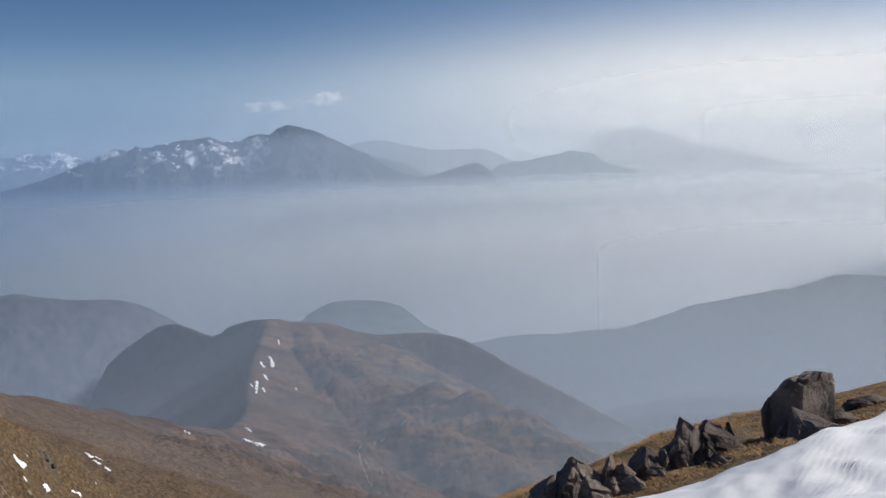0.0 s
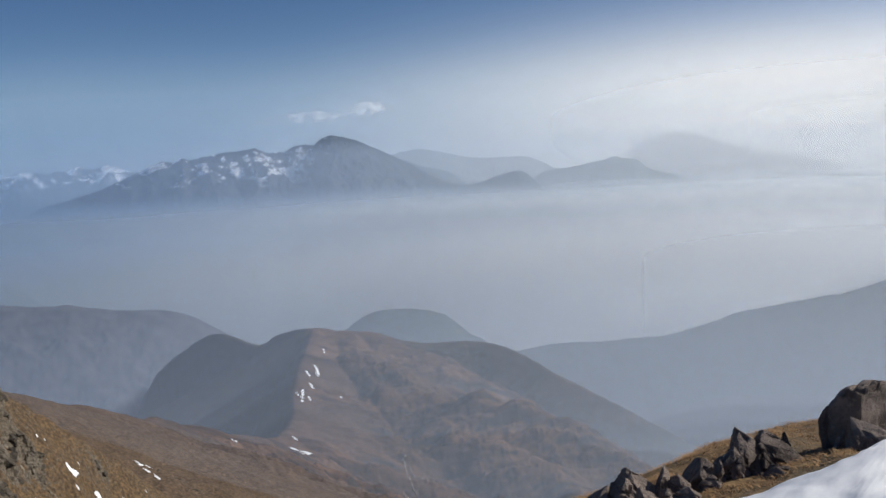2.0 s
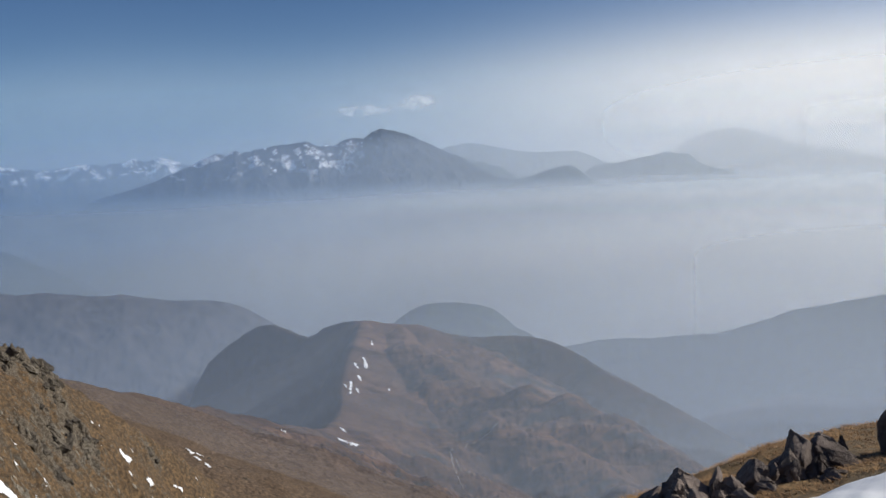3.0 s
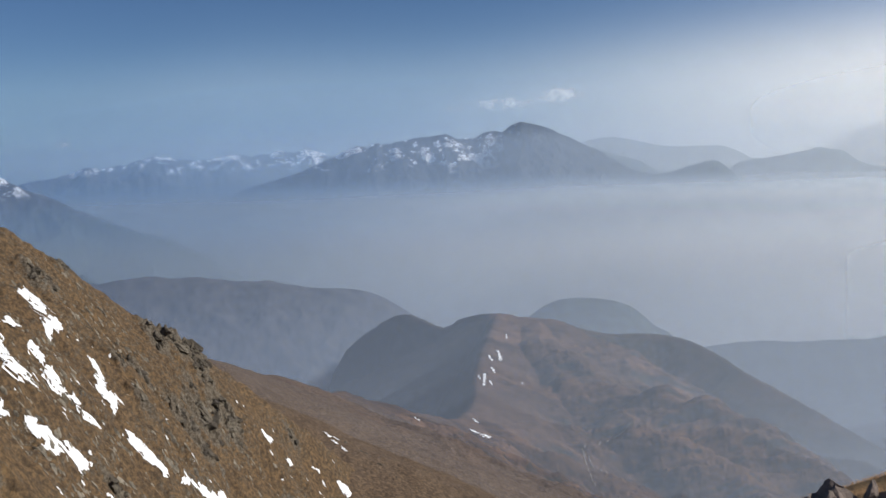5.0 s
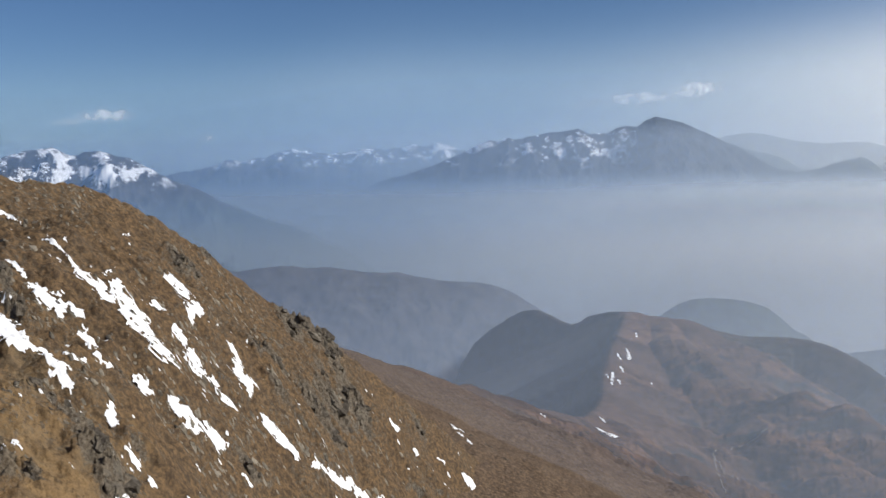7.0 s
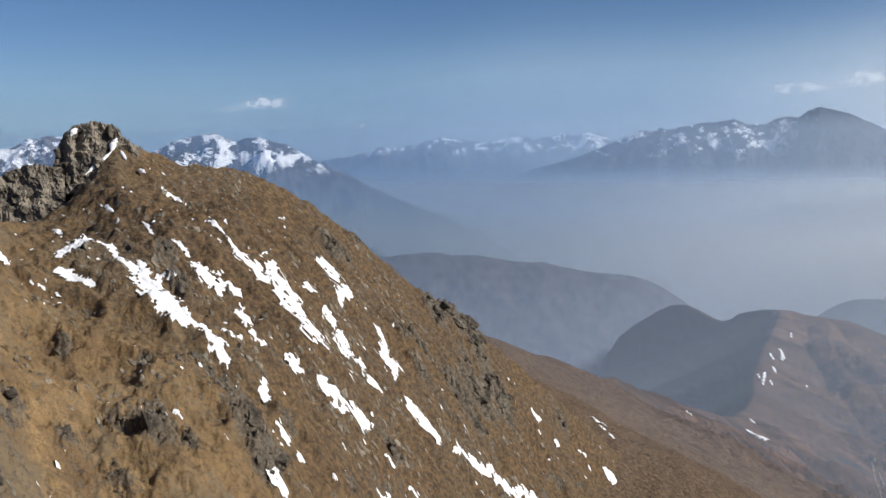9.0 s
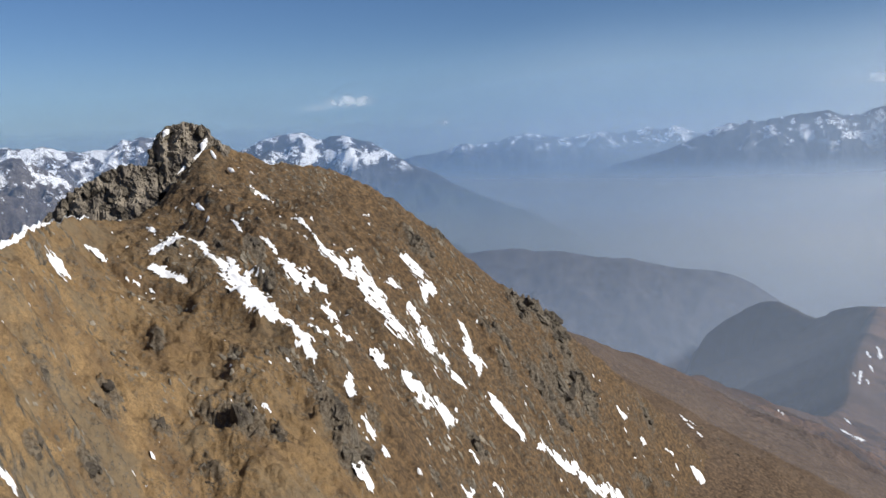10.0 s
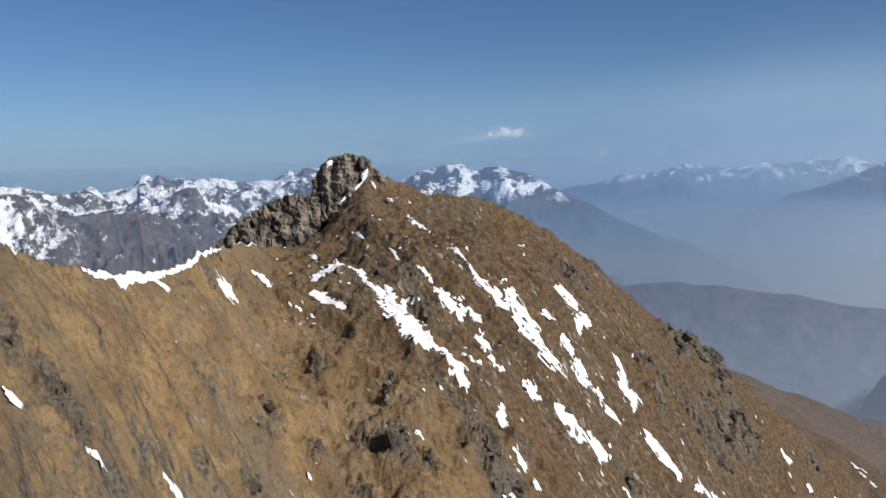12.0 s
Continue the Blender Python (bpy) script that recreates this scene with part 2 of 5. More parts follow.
def sheet(name, X, Y, Z, material, keep=None):
    """One mesh from a grid of heights."""
    n, m = X.shape
    co = np.stack([X, Y, Z], -1).reshape(-1, 3)
    i = np.arange(n * m).reshape(n, m)
    f = np.stack([i[:-1, :-1], i[1:, :-1], i[1:, 1:], i[:-1, 1:]], -1).reshape(-1, 4)
    if keep is not None:
        ok = (keep[:-1, :-1] & keep[1:, :-1] & keep[1:, 1:] & keep[:-1, 1:]).reshape(-1)
        f = f[ok]
        used = np.unique(f)
        back = np.full(n * m, -1)
        back[used] = np.arange(len(used))
        co, f = co[used], back[f]
    me = bpy.data.meshes.new(name)
    me.vertices.add(len(co))
    me.vertices.foreach_set("co", co.astype(np.float32).ravel())
    me.loops.add(len(f) * 4)
    me.loops.foreach_set("vertex_index", f.astype(np.int32).ravel())
    me.polygons.add(len(f))
    me.polygons.foreach_set("loop_start", np.arange(0, len(f) * 4, 4, dtype=np.int32))
    me.polygons.foreach_set("use_smooth", np.ones(len(f), dtype=bool))
    me.update(calc_edges=True)
    me.validate()
    me.materials.append(material)
    return new(name, me)


def polar(az0, az1, na, dist):
    """Grid of azimuths (falling, so that faces look up) and distances."""
    A, D = np.meshgrid(np.radians(np.linspace(az0, az1, na)), np.asarray(dist, float), indexing="ij")
    return A, D, -np.sin(A) * D, np.cos(A) * D


def to_line(X, Y, pts):
    """Distance to a polyline in plan, height of its nearest point and the side (1: left of its run)."""
    best, zz, side = np.full(X.shape, 1e9), np.zeros(X.shape), np.zeros(X.shape)
    for (ax, ay, az), (bx, by, bz) in zip(pts, pts[1:]):
        dx, dy = bx - ax, by - ay
        t = np.clip(((X - ax) * dx + (Y - ay) * dy) / (dx * dx + dy * dy), 0, 1)
        px, py = X - ax - t * dx, Y - ay - t * dy
        d = np.hypot(px, py)
        on = d < best
        best = np.where(on, d, best)
        zz = np.where(on, az + t * (bz - az), zz)
        side = np.where(on, np.sign(dx * py - dy * px), side)
    return best, zz, side


def ridge_heights(X, Y, ridges, rounding=6.0):
    """Heights of a massif: the highest of its ridges, each falling off to both sides by its own slopes."""
    H = np.full(X.shape, -5000.0)
    for pts, left, right in ridges:
        d, z, side = to_line(X, Y, [place(*p) for p in pts])
        k = np.where(side > 0, left, right)
        d = np.sqrt(d * d + rounding ** 2) - rounding
        H = np.maximum(H, z - k * d)
    return H


# ---------------------------------------------------------------- the summit ground and valley: one sheet to the horizon
VALLEY = -760.0


def summit_height(X, Y):
    az, r = np.degrees(np.arctan2(-X, Y)), np.hypot(X, Y)
    brow = np.interp(az, [-180, -60, -20, -8, -2, 8, 180], [20, 19, 16, 12.6, 9.6, 7, 9])
    z = 0.151 * X - 0.192 * Y - 0.27 * smooth(0.5, 6, r)
    z = z - 0.055 * np.clip(r - brow, 0, None) ** 1.6
    return z + 0.13 * fbm(X * 0.35, Y * 0.35, 5, 0.5, 3) * smooth(1.5, 5, r)


def ground_height(X, Y):
    r = np.hypot(X, Y)
    f = smooth(24, 60, r)
    near = summit_height(X, Y)
    far = -11.0 - 0.80 * (r - 24)
    z = near * (1 - f) + far * f
    floor = VALLEY + 30 * fbm(X / 600, Y / 600, 4, 0.5, 9) + 540 * smooth(4300, 4900, r)
    return np.maximum(z, floor)


radii = np.concatenate([np.linspace(0.01, 30, 150), np.geomspace(31, 4950, 130)])
A, D, X, Y = polar(180, -180, 721, radii)
ground = sheet("ground", X, Y, ground_height(X, Y), TURF)
tagged(ground, "dry grassy mountain ground falling away to the valley floor", "ground", kind="structure")

# ---------------------------------------------------------------- near slope under the rock tower
# rock outcrops on the slope: x, y, size
OUTCROPS = [
    (-147.2, 86, 5.5),    (-95.3, 30.3, 3.5),    (-95, 34.1, 2.7),    (-96.1, 27.7, 4.1),
    (-94.9, 31.6, 6.5),    (-144.5, 103.4, 5.2),    (-140.7, 108.5, 9.4),    (-144.5, 132.4, 8.1),
    (-136.4, 129.4, 10),    (-130.8, 125.5, 6.4),    (-147.7, 133, 5.3),    (-127, 69.8, 4.3),
    (-116.2, 56.8, 3.4),    (-129.7, 58.5, 3.8),    (-143.4, 69.4, 3.3),    (-155.9, 119.3, 4.1),
    (-205.1, 138.7, 5.1),    (-182.6, 150.2, 6.3),    (-194.1, 156, 6.6),    (-200.4, 149.8, 4.4),
    (-168.6, 109.8, 4.7),    (-157.4, 132.9, 5.5),    (-94.5, 32.7, 2.4),    (-142.8, 92.3, 5),
    (-142.1, 81.7, 4.8),    (-140.2, 70.6, 3.7),    (-131.2, 57.1, 3.4),    (-113.8, 42.8, 2.2),
    (-132.8, 96, 5.3),    (-134.9, 111.9, 4.7),    (-153.2, 132.4, 4.2),    (-184.1, 93.3, 4.3),
    (-195.5, 102, 3.3),    (-205.1, 230, 7.3),    (-204.6, 234.9, 7.4),    (-211.2, 249.7, 5.8),
    (-195.1, 273.4, 8.9),    (-193, 280.4, 11),    (-189.1, 286.5, 10.1),    (-182.1, 246.2, 7.2),
    (-171, 275.3, 10.5),    (-170.1, 251.4, 10.7),    (-165, 251.3, 8.9),    (-141.9, 144.7, 3.6),
    (-162.4, 161.2, 3.4),    (-150.3, 189.9, 7.1),    (-171.2, 232.7, 6.8),    (-181.2, 281.1, 7.9),
    (-186, 222.2, 4.3),    (-182.4, 236.5, 5.3),    (-192.2, 270.1, 8.8),    (-189.2, 287.1, 10.1),
    (-171.5, 263.3, 11.1),    (-172, 280.5, 8.7),    (-166.9, 315, 6.3),    (-150, 192.2, 5),    (-136.2, 157.8, 3.7),
    (-180.6, 270.4, 5.8),
]

NEAR_CREST = [(84, -2.6, 80), (76, -3.2, 108), (74, -3.57, 116), (72.63, -4.02, 125), (71.2, -4.51, 133), (69.76, -4.97, 143), (68.27, -5.25, 154), (67, -5.35, 165), (64.5, -4.85, 197),
              (62.58, -3.95, 225), (61, -3.88, 246), (58, -4.25, 285), (56.4, -3.2, 296), (55.2, -1.6, 300), (53.6, 0.1, 303), (52.2, -0.22, 305), (51.2, -0.57, 307),
              (50.2, -1.08, 309), (49.2, -1.28, 311), (48.2, -1.31, 313), (46.85, -1.5, 315), (45.84, -1.88, 317), (45.18, -2.28, 318), (43.85, -3.0, 321), (42.52, -3.8, 323), (41.86, -4.36, 325),
              (40.87, -5.1, 327), (40.05, -5.65, 328), (39.6, -6.2, 330), (38.58, -7.0, 332), (36.95, -8.3, 336), (35.99, -9.1, 338), (35.34, -9.54, 340),
              (34.5, -9.8, 342), (33.74, -10.42, 344), (32.8, -11.35, 347), (31.5, -12.5, 351), (30.2, -13.5, 355), (29.0, -14.5, 360), (27.0, -16.1, 368), (24.5, -18.1, 378), (22.4, -20.0, 388), (18.0, -23.5, 400)]


_ca = np.arange(10.0, 95.0, 0.1)
_ce = np.interp(_ca, [c[0] for c in NEAR_CREST][::-1], [c[1] for c in NEAR_CREST][::-1])
_cd = np.interp(_ca, [c[0] for c in NEAR_CREST][::-1], [c[2] for c in NEAR_CREST][::-1])


def soften(v, width):
    k = np.exp(-0.5 * (np.arange(-4 * width, 4 * width + 1) / width) ** 2)
    return np.convolve(np.pad(v, 4 * width, mode="edge"), k / k.sum(), "valid")


_cz = EYE_Z + _cd * np.tan(np.radians(_ce))
_dist, _base, _crest = soften(_cd, 20), soften(_cz, 45), soften(_cz, 4)


def rockiness(X, Y):
    """How much bare rock breaks through, from 0 to about 1."""
    out = np.zeros(X.shape)
    for ox, oy, size in OUTCROPS:
        a, b = (X - ox) * 0.93 - (Y - oy) * 0.36, (X - ox) * 0.36 + (Y - oy) * 0.93
        near = np.exp(-((a / (0.80 * size)) ** 2 + (b / (0.50 * size)) ** 2)) * min(1.25, 0.5 + size / 14)
        out = np.maximum(out, near)
    return out


def near_height(X, Y):
    az, r = np.degrees(np.arctan2(-X, Y)), np.hypot(X, Y)
    cd, base = np.interp(az, _ca, _dist), np.interp(az, _ca, _base)
    extra = np.interp(az, _ca, _crest) - base
    back = r - cd
    front = np.interp(az, [20, 35, 50, 62, 80], [0.50, 0.38, 0.33, 0.31, 0.31])
    z = base + extra * np.exp(-np.abs(back) / 22.0) + np.where(back < 0, front * back, -0.75 * back)
    # gullies and ribs run down to the right, along the fall line
    u = X * 0.93 + Y * 0.36
    v = -X * 0.36 + Y * 0.93
    fade = smooth(2, 25, np.abs(back))
    z = z + 4.4 * fade * fbm(u / 110, v / 24, 4, 0.5, 21, True) - 2.9 * fade
    z = z + (0.4 + 0.6 * fade) * (1.3 * fbm(X / 16, Y / 16, 5, 0.58, 31))
    z = z + 0.6 * fbm(X / 5.0, Y / 5.0, 5, 0.62, 41)
    # small ribs and hollows under the turf
    z = z + (0.35 + 0.65 * fade) * (1.5 * fbm(u / 16, v / 7.5, 4, 0.55, 45, True) - 1.05)
    return z + rockiness(X, Y) * (2.7 * fbm(u / 6.5, v / 2.8, 4, 0.6, 43, True) - 1.2)


dist = np.concatenate([np.linspace(70, 130, 90)[:-1], np.linspace(130, 340, 330), np.linspace(342, 470, 40)])
A, D, X, Y = polar(84, 17, 940, dist)
near_slope = sheet("near_slope", X, Y, near_height(X, Y), GRASS)
scree = 0.42 * smooth(53.5, 50, np.degrees(A)) * smooth(43, 47, np.degrees(A)) * smooth(45, 5, np.abs(D - 310))
bare = near_slope.data.attributes.new("bare_rock", "FLOAT", "POINT")
bare.data.foreach_set("value", np.maximum(rockiness(X, Y), scree).astype(np.float32).ravel())
tagged(near_slope, "steep slope of dry ochre grass below the ridge", "mountain slope", kind="structure")

# ---------------------------------------------------------------- brown hill with its spur
SPUR = [(37.5, -11.0, 430), (35, -11.3, 480), (32.56, -11.55, 550), (31.23, -12.21, 590), (30.06, -12.76, 640), (29.03, -12.8, 670), (27.84, -13.18, 720),
        (27.16, -13.53, 750), (25.63, -14.17, 820), (24.83, -14.02, 850), (24.42, -14.43, 870), (22.87, -14.62, 930), (22.19, -14.79, 960), (20.99, -15.39, 1010),
        (19.96, -15.52, 1060), (18.42, -15.87, 1110), (17.57, -15.86, 1140), (16.71, -15.1, 1230), (16.54, -14.45, 1290), (16.53, -13.62, 1350),
        (16.36, -12.8, 1410), (16.02, -11.8, 1500), (15.58, -10.81, 1600), (15.17, -9.71, 1700)]
LEFT_CREST = [(15.17, -9.71, 1700), (16.17, -9.75, 1720), (16.84, -9.88, 1740), (17.52, -10.08, 1770), (18.03, -10.42, 1790), (18.37, -10.55, 1810), (19.21, -10.31, 1840),
              (19.89, -9.98, 1870), (20.5, -9.64, 1890), (20.9, -9.63, 1900), (21.42, -9.73, 1905), (22.28, -10.12, 1908), (23.32, -10.78, 1910), (24.36, -11.6, 1908),
              (25.08, -12.75, 1905), (25.46, -14.4, 1903), (26.4, -16.2, 1900)]
SHOULDER = [(15.17, -9.71, 1700), (14.51, -9.8, 1695), (13.84, -9.96, 1690), (12.86, -10.05, 1685), (11.88, -10.13, 1680)]
WOODED_CREST = [(11.88, -10.13, 1680), (11.23, -10.31, 1700), (9.93, -10.77, 1740), (8.66, -10.99, 1780), (6.15, -10.97, 1820), (5.23, -11.02, 1815), (4.32, -11.23, 1800),
                (3.41, -11.56, 1780), (2.26, -12.18, 1750), (1.26, -12.86, 1720), (0.27, -13.36, 1700), (-1.06, -14.02, 1670), (-2.05, -14.5, 1650), (-6, -16.5, 1600), (-10, -18.6, 1560)]
# ribs that run down the sunny side
UPPER_RIB = [(12.86, -10.05, 1685), (12.53, -11.09, 1600), (11.55, -12.05, 1530), (9.6, -13.28, 1455), (7.68, -14.16, 1400), (5.18, -14.5, 1370), (3.05, -15.0, 1345), (-0.21, -16.2, 1310), (-4, -18.5, 1270)]
LOWER_RIB = [(12.9, -11.3, 1580), (11.54, -13.03, 1470), (9.26, -15.19, 1365), (6.7, -16.3, 1300), (3.9, -17.32, 1250), (2.38, -17.94, 1220), (0, -19.5, 1170)]


def hill_height(X, Y):
    az, r = np.degrees(np.arctan2(-X, Y)), np.hypot(X, Y)
    spine = np.interp(r, [p[2] for p in SPUR], [p[0] for p in SPUR])
    H = ridge_heights(X, Y, [(SPUR, 1.35, 0.45), (SHOULDER, 0.8, 0.50), (LEFT_CREST, 1.30, 0.62), (UPPER_RIB, 0.62, 0.40), (LOWER_RIB, 0.60, 0.38)], 10.0)
    H = np.maximum(H, ridge_heights(X, Y, [(WOODED_CREST, 0.8, 0.60)], 14.0))
    d = to_line(X, Y, [place(*p) for p in SPUR + SHOULDER[1:] + WOODED_CREST[1:]])[0]
    sunny = smooth(0.2, -0.8, az - spine)           # the shaded flank behind the spine is smooth
    fade = smooth(4, 120, d) * smooth(420, 900, r) * (0.12 + 0.88 * sunny)
    H = H + fade * (22 * fbm((X * 0.86 + Y * 0.5) / 330, (Y * 0.86 - X * 0.5) / 70, 6, 0.55, 51, True) - 14)
    return H + (0.35 + 0.65 * fade) * (3.2 * fbm(X / 38, Y / 38, 5, 0.6, 61) + 1.3 * fbm(X / 9, Y / 9, 3, 0.6, 63) * smooth(1500, 700, r))


def hill_wood_and_shade(X, Y):
    """Where dark trees and scrub cover the far flank, and where shade is painted on the steep one behind the spine."""
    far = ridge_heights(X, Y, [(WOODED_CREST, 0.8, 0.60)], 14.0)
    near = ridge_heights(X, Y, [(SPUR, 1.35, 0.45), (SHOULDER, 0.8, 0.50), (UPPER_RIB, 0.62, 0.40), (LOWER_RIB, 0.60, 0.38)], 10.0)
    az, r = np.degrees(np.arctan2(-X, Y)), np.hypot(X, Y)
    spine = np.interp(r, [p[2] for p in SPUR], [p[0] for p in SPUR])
    # painted shade: darkens the flank turned from the sun
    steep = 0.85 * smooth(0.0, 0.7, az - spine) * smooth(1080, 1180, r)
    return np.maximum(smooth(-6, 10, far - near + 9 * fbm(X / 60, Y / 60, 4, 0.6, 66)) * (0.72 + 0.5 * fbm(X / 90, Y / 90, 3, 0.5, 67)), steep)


A, D, X, Y = polar(39, -14, 760, np.concatenate([np.linspace(260, 1000, 260)[:-1], np.linspace(1000, 1950, 300), np.linspace(1960, 2300, 30)]))
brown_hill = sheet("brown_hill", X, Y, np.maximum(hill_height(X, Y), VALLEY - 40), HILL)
wood_and_shade = brown_hill.data.attributes.new("wood_and_shade", "FLOAT", "POINT")
wood_and_shade.data.foreach_set("value", hill_wood_and_shade(X, Y).astype(np.float32).ravel())
tagged(brown_hill, "brown grassy hill with a long spur and a shaded flank", "hill")


# ---------------------------------------------------------------- farther hills and mountains
def massif(name, label, crest, material, front=0.7, back=0.8, rough=1.0, size=300.0, depth=700, seed=1, na=420, nd=110, step=0.55, jag=0.03, category="mountain", foot=VALLEY):
    """A mountain from its crest line, with buttresses and gullies from ridged noise."""
    az = [c[0] for c in crest]
    dmin, dmax = min(c[2] for c in crest), max(c[2] for c in crest)
    A, D, X, Y = polar(max(az) + 3, min(az) - 3, na, np.linspace(dmin - depth, dmax + 160, nd))
    run = sorted(crest, key=lambda c: -c[0])
    H = ridge_heights(X, Y, [(run, back, front)])
    d = to_line(X, Y, [place(*c) for c in run])[0]
    fade = smooth(0, size * 0.5, d)
    H = H + rough * fade * (size * step * 0.5 * (fbm(X / size, Y / size, 6, 0.52, seed, True) - 0.75))
    H = H + rough * size * jag * fbm(X / (size * 0.22), Y / (size * 0.22), 5, 0.62, seed + 5)
    H = np.maximum(H, foot - 60)
    H[:, 0] = H[0, :] = H[-1, :] = foot - 60
    X[:, 0], Y[:, 0] = X[:, 1], Y[:, 1]
    ob = sheet(name, X, Y, H, material)
    return tagged(ob, label, category)


BROWN_WOOD = mountain_material("brown_wood", 900, 50, forest=(0.032, 0.028, 0.027), relief=4.0)
FOREST = mountain_material("hazy_forest", 900, 50, relief=6.0)
MAIN_ROCK = mountain_material("main_massif_rock", -62, 50, (-780, -960), amount=0.50, rock=(0.060, 0.066, 0.076), snow_z=0.30, relief=10.0)
ALPS_ROCK = mountain_material("far_alps_rock", -62, 50, amount=0.485, snow_z=0.36, rock=(0.080, 0.085, 0.094))
SADDLE_ROCK = mountain_material("saddle_peaks_rock", -330, 80, amount=0.475, snow_z=0.36, rock=(0.16, 0.142, 0.132), gullies=0.62)
LEFT_ROCK = mountain_material("left_massif_rock", -100, 60, amount=0.505, snow_z=0.34, rock=(0.085, 0.086, 0.092), relief=9.0)
PYRAMID_ROCK = mountain_material("pyramid_rock", -190, 90, amount=0.50, rock=(0.150, 0.130, 0.118), forest=(0.060, 0.050, 0.046), snow_z=0.40, gullies=0.64)
CRAG_ROCK = mountain_material("brown_crag_rock", -240, 60, (1010, 900), 1, amount=0.45, rock=(0.135, 0.114, 0.102), forest=(0.062, 0.052, 0.046), snow_z=0.30, gullies=0.625)

def arc(d, points):
    """A crest line at one distance, from azimuths and height angles."""
    return [(a, e, d) for a, e in points]


massif("mountain", "blue forested mountain with a snow-streaked summit ridge",
       arc(3520, [(31, -2.4), (29.97, -1.93), (29.06, -1.6), (27.53, -1.24), (25.97, -0.7), (25.17, -0.29), (24.38, -0.03), (23.98, 0.24), (23.25, 0.47), (22.71, 0.39),
                  (22.13, 0.62), (21.75, 0.48), (21.24, 0.56), (21.04, 0.68), (20.36, 0.72), (19.93, 0.83), (18.89, 0.89), (18.4, 0.91), (18, 1.03), (17.43, 0.74), (16.34, 0.73),
                  (15.59, 1.1), (15.26, 1.15), (14.6, 1.03), (14.19, 1.38), (13.57, 1.65), (13.24, 1.58), (12.35, 1.31), (11.6, 1.05), (10.67, 0.64), (9.79, 0.17),
                  (8.8, -0.34), (7.65, -1.09), (6.82, -1.45), (5.98, -1.66), (4.67, -2.55), (3, -3.2)]),
       MAIN_ROCK, seed=71, jag=0.012, na=760, nd=130, size=260, depth=210, front=1.0)
massif("mountain", "bluish shoulder falling from the main peak", arc(3720, [(10.5, 0.2), (9.29, -0.01), (8.29, -0.42), (7.46, -0.62), (6.63, -0.86), (5.8, -1.39), (4.98, -2.03), (4, -2.8)]),
       FOREST, seed=76, rough=0.4, front=1.1, depth=60, size=120, jag=0.012)
massif("mountain", "small dark wooded peak rising out of the haze",
       arc(3262, [(8, -2.4), (6.67, -1.97), (5.71, -1.67), (5.14, -1.62), (4.46, -1.44), (3.95, -1.23), (3.28, -1.09), (2.87, -0.97), (2.5, -0.92), (2.21, -1.0), (1.88, -1.24), (1.46, -1.62),
                  (1.04, -2.01), (0.65, -2.42), (0.16, -2.77), (-0.65, -3.23), (-1.95, -3.67), (-3.57, -4.31), (-6, -5.2)]),
       FOREST, seed=81, rough=0.5, front=1.1, depth=28, size=150, jag=0.012)
massif("mountain", "pale blue mountain beyond the haze",
       arc(3800, [(3, -2.4), (1.79, -1.55), (1.11, -1.07), (0.28, -0.94), (-0.54, -0.87), (-1.37, -0.7), (-2.02, -0.59), (-2.61, -0.52), (-2.93, -0.37), (-3.26, -0.34), (-3.64, -0.49), (-4.28, -0.52),
                  (-4.6, -0.72), (-4.97, -1.06), (-5.54, -1.35), (-6.49, -1.51), (-7.42, -1.86), (-8.66, -2.32), (-9.88, -2.83), (-11.38, -3.35), (-14, -4.0)]),
       FOREST, seed=91, rough=0.5, front=1.1, depth=120, size=150, jag=0.012)
massif("mountain", "very faint far mountain in bright haze",
       arc(4560, [(-2.5, -1.4), (-3.31, -0.68), (-4.13, 0.11), (-4.62, 0.42), (-5.41, 0.64), (-6.2, 0.83), (-7.08, 0.89), (-7.76, 0.7), (-8.68, 0.4), (-9.89, -0.06), (-11.39, -0.35),
                  (-12.86, -0.65), (-14.31, -1.08), (-16, -1.6), (-20, -2.6)]),
       FOREST, seed=101, rough=0.5, front=1.1, depth=120, size=150, jag=0.012)
massif("mountain", "faint far ridge behind the main peak",
       arc(4180, [(13, -0.6), (9.61, 0.43), (8.46, 0.59), (7.59, 0.49), (6.59, 0.25), (5.59, 0.01), (4.58, -0.1), (3.25, -0.09), (2.08, -0.1), (1.26, -0.4), (0.44, -0.83), (-0.37, -1.39), (-4, -2.4)]),
       FOREST, seed=111, rough=0.5, front=1.1, depth=120, size=150, jag=0.012)
massif("mountain", "long chain of distant snow-capped alps",
       arc(4330, [(47, -1.8), (42.76, -1.5), (41.82, -1.04), (40.57, -0.92), (39.3, -0.63), (38.66, -0.32), (37.87, -0.47), (37.06, -0.29), (36.41, -0.24), (35.75, 0.01), (34.77, 0.22), (33.96, 0.07),
                  (32.49, -0.13), (31.16, 0.04), (30.65, 0.2), (29.49, 0.04), (28.48, 0.18), (27.81, 0.34), (26.97, 0.22), (26.2, 0.4), (25.46, 0.15), (24.66, -0.1), (23.13, -0.5), (20, -0.9)]),
       ALPS_ROCK, seed=121, jag=0.035, rough=1.0, depth=130, size=160, na=620)
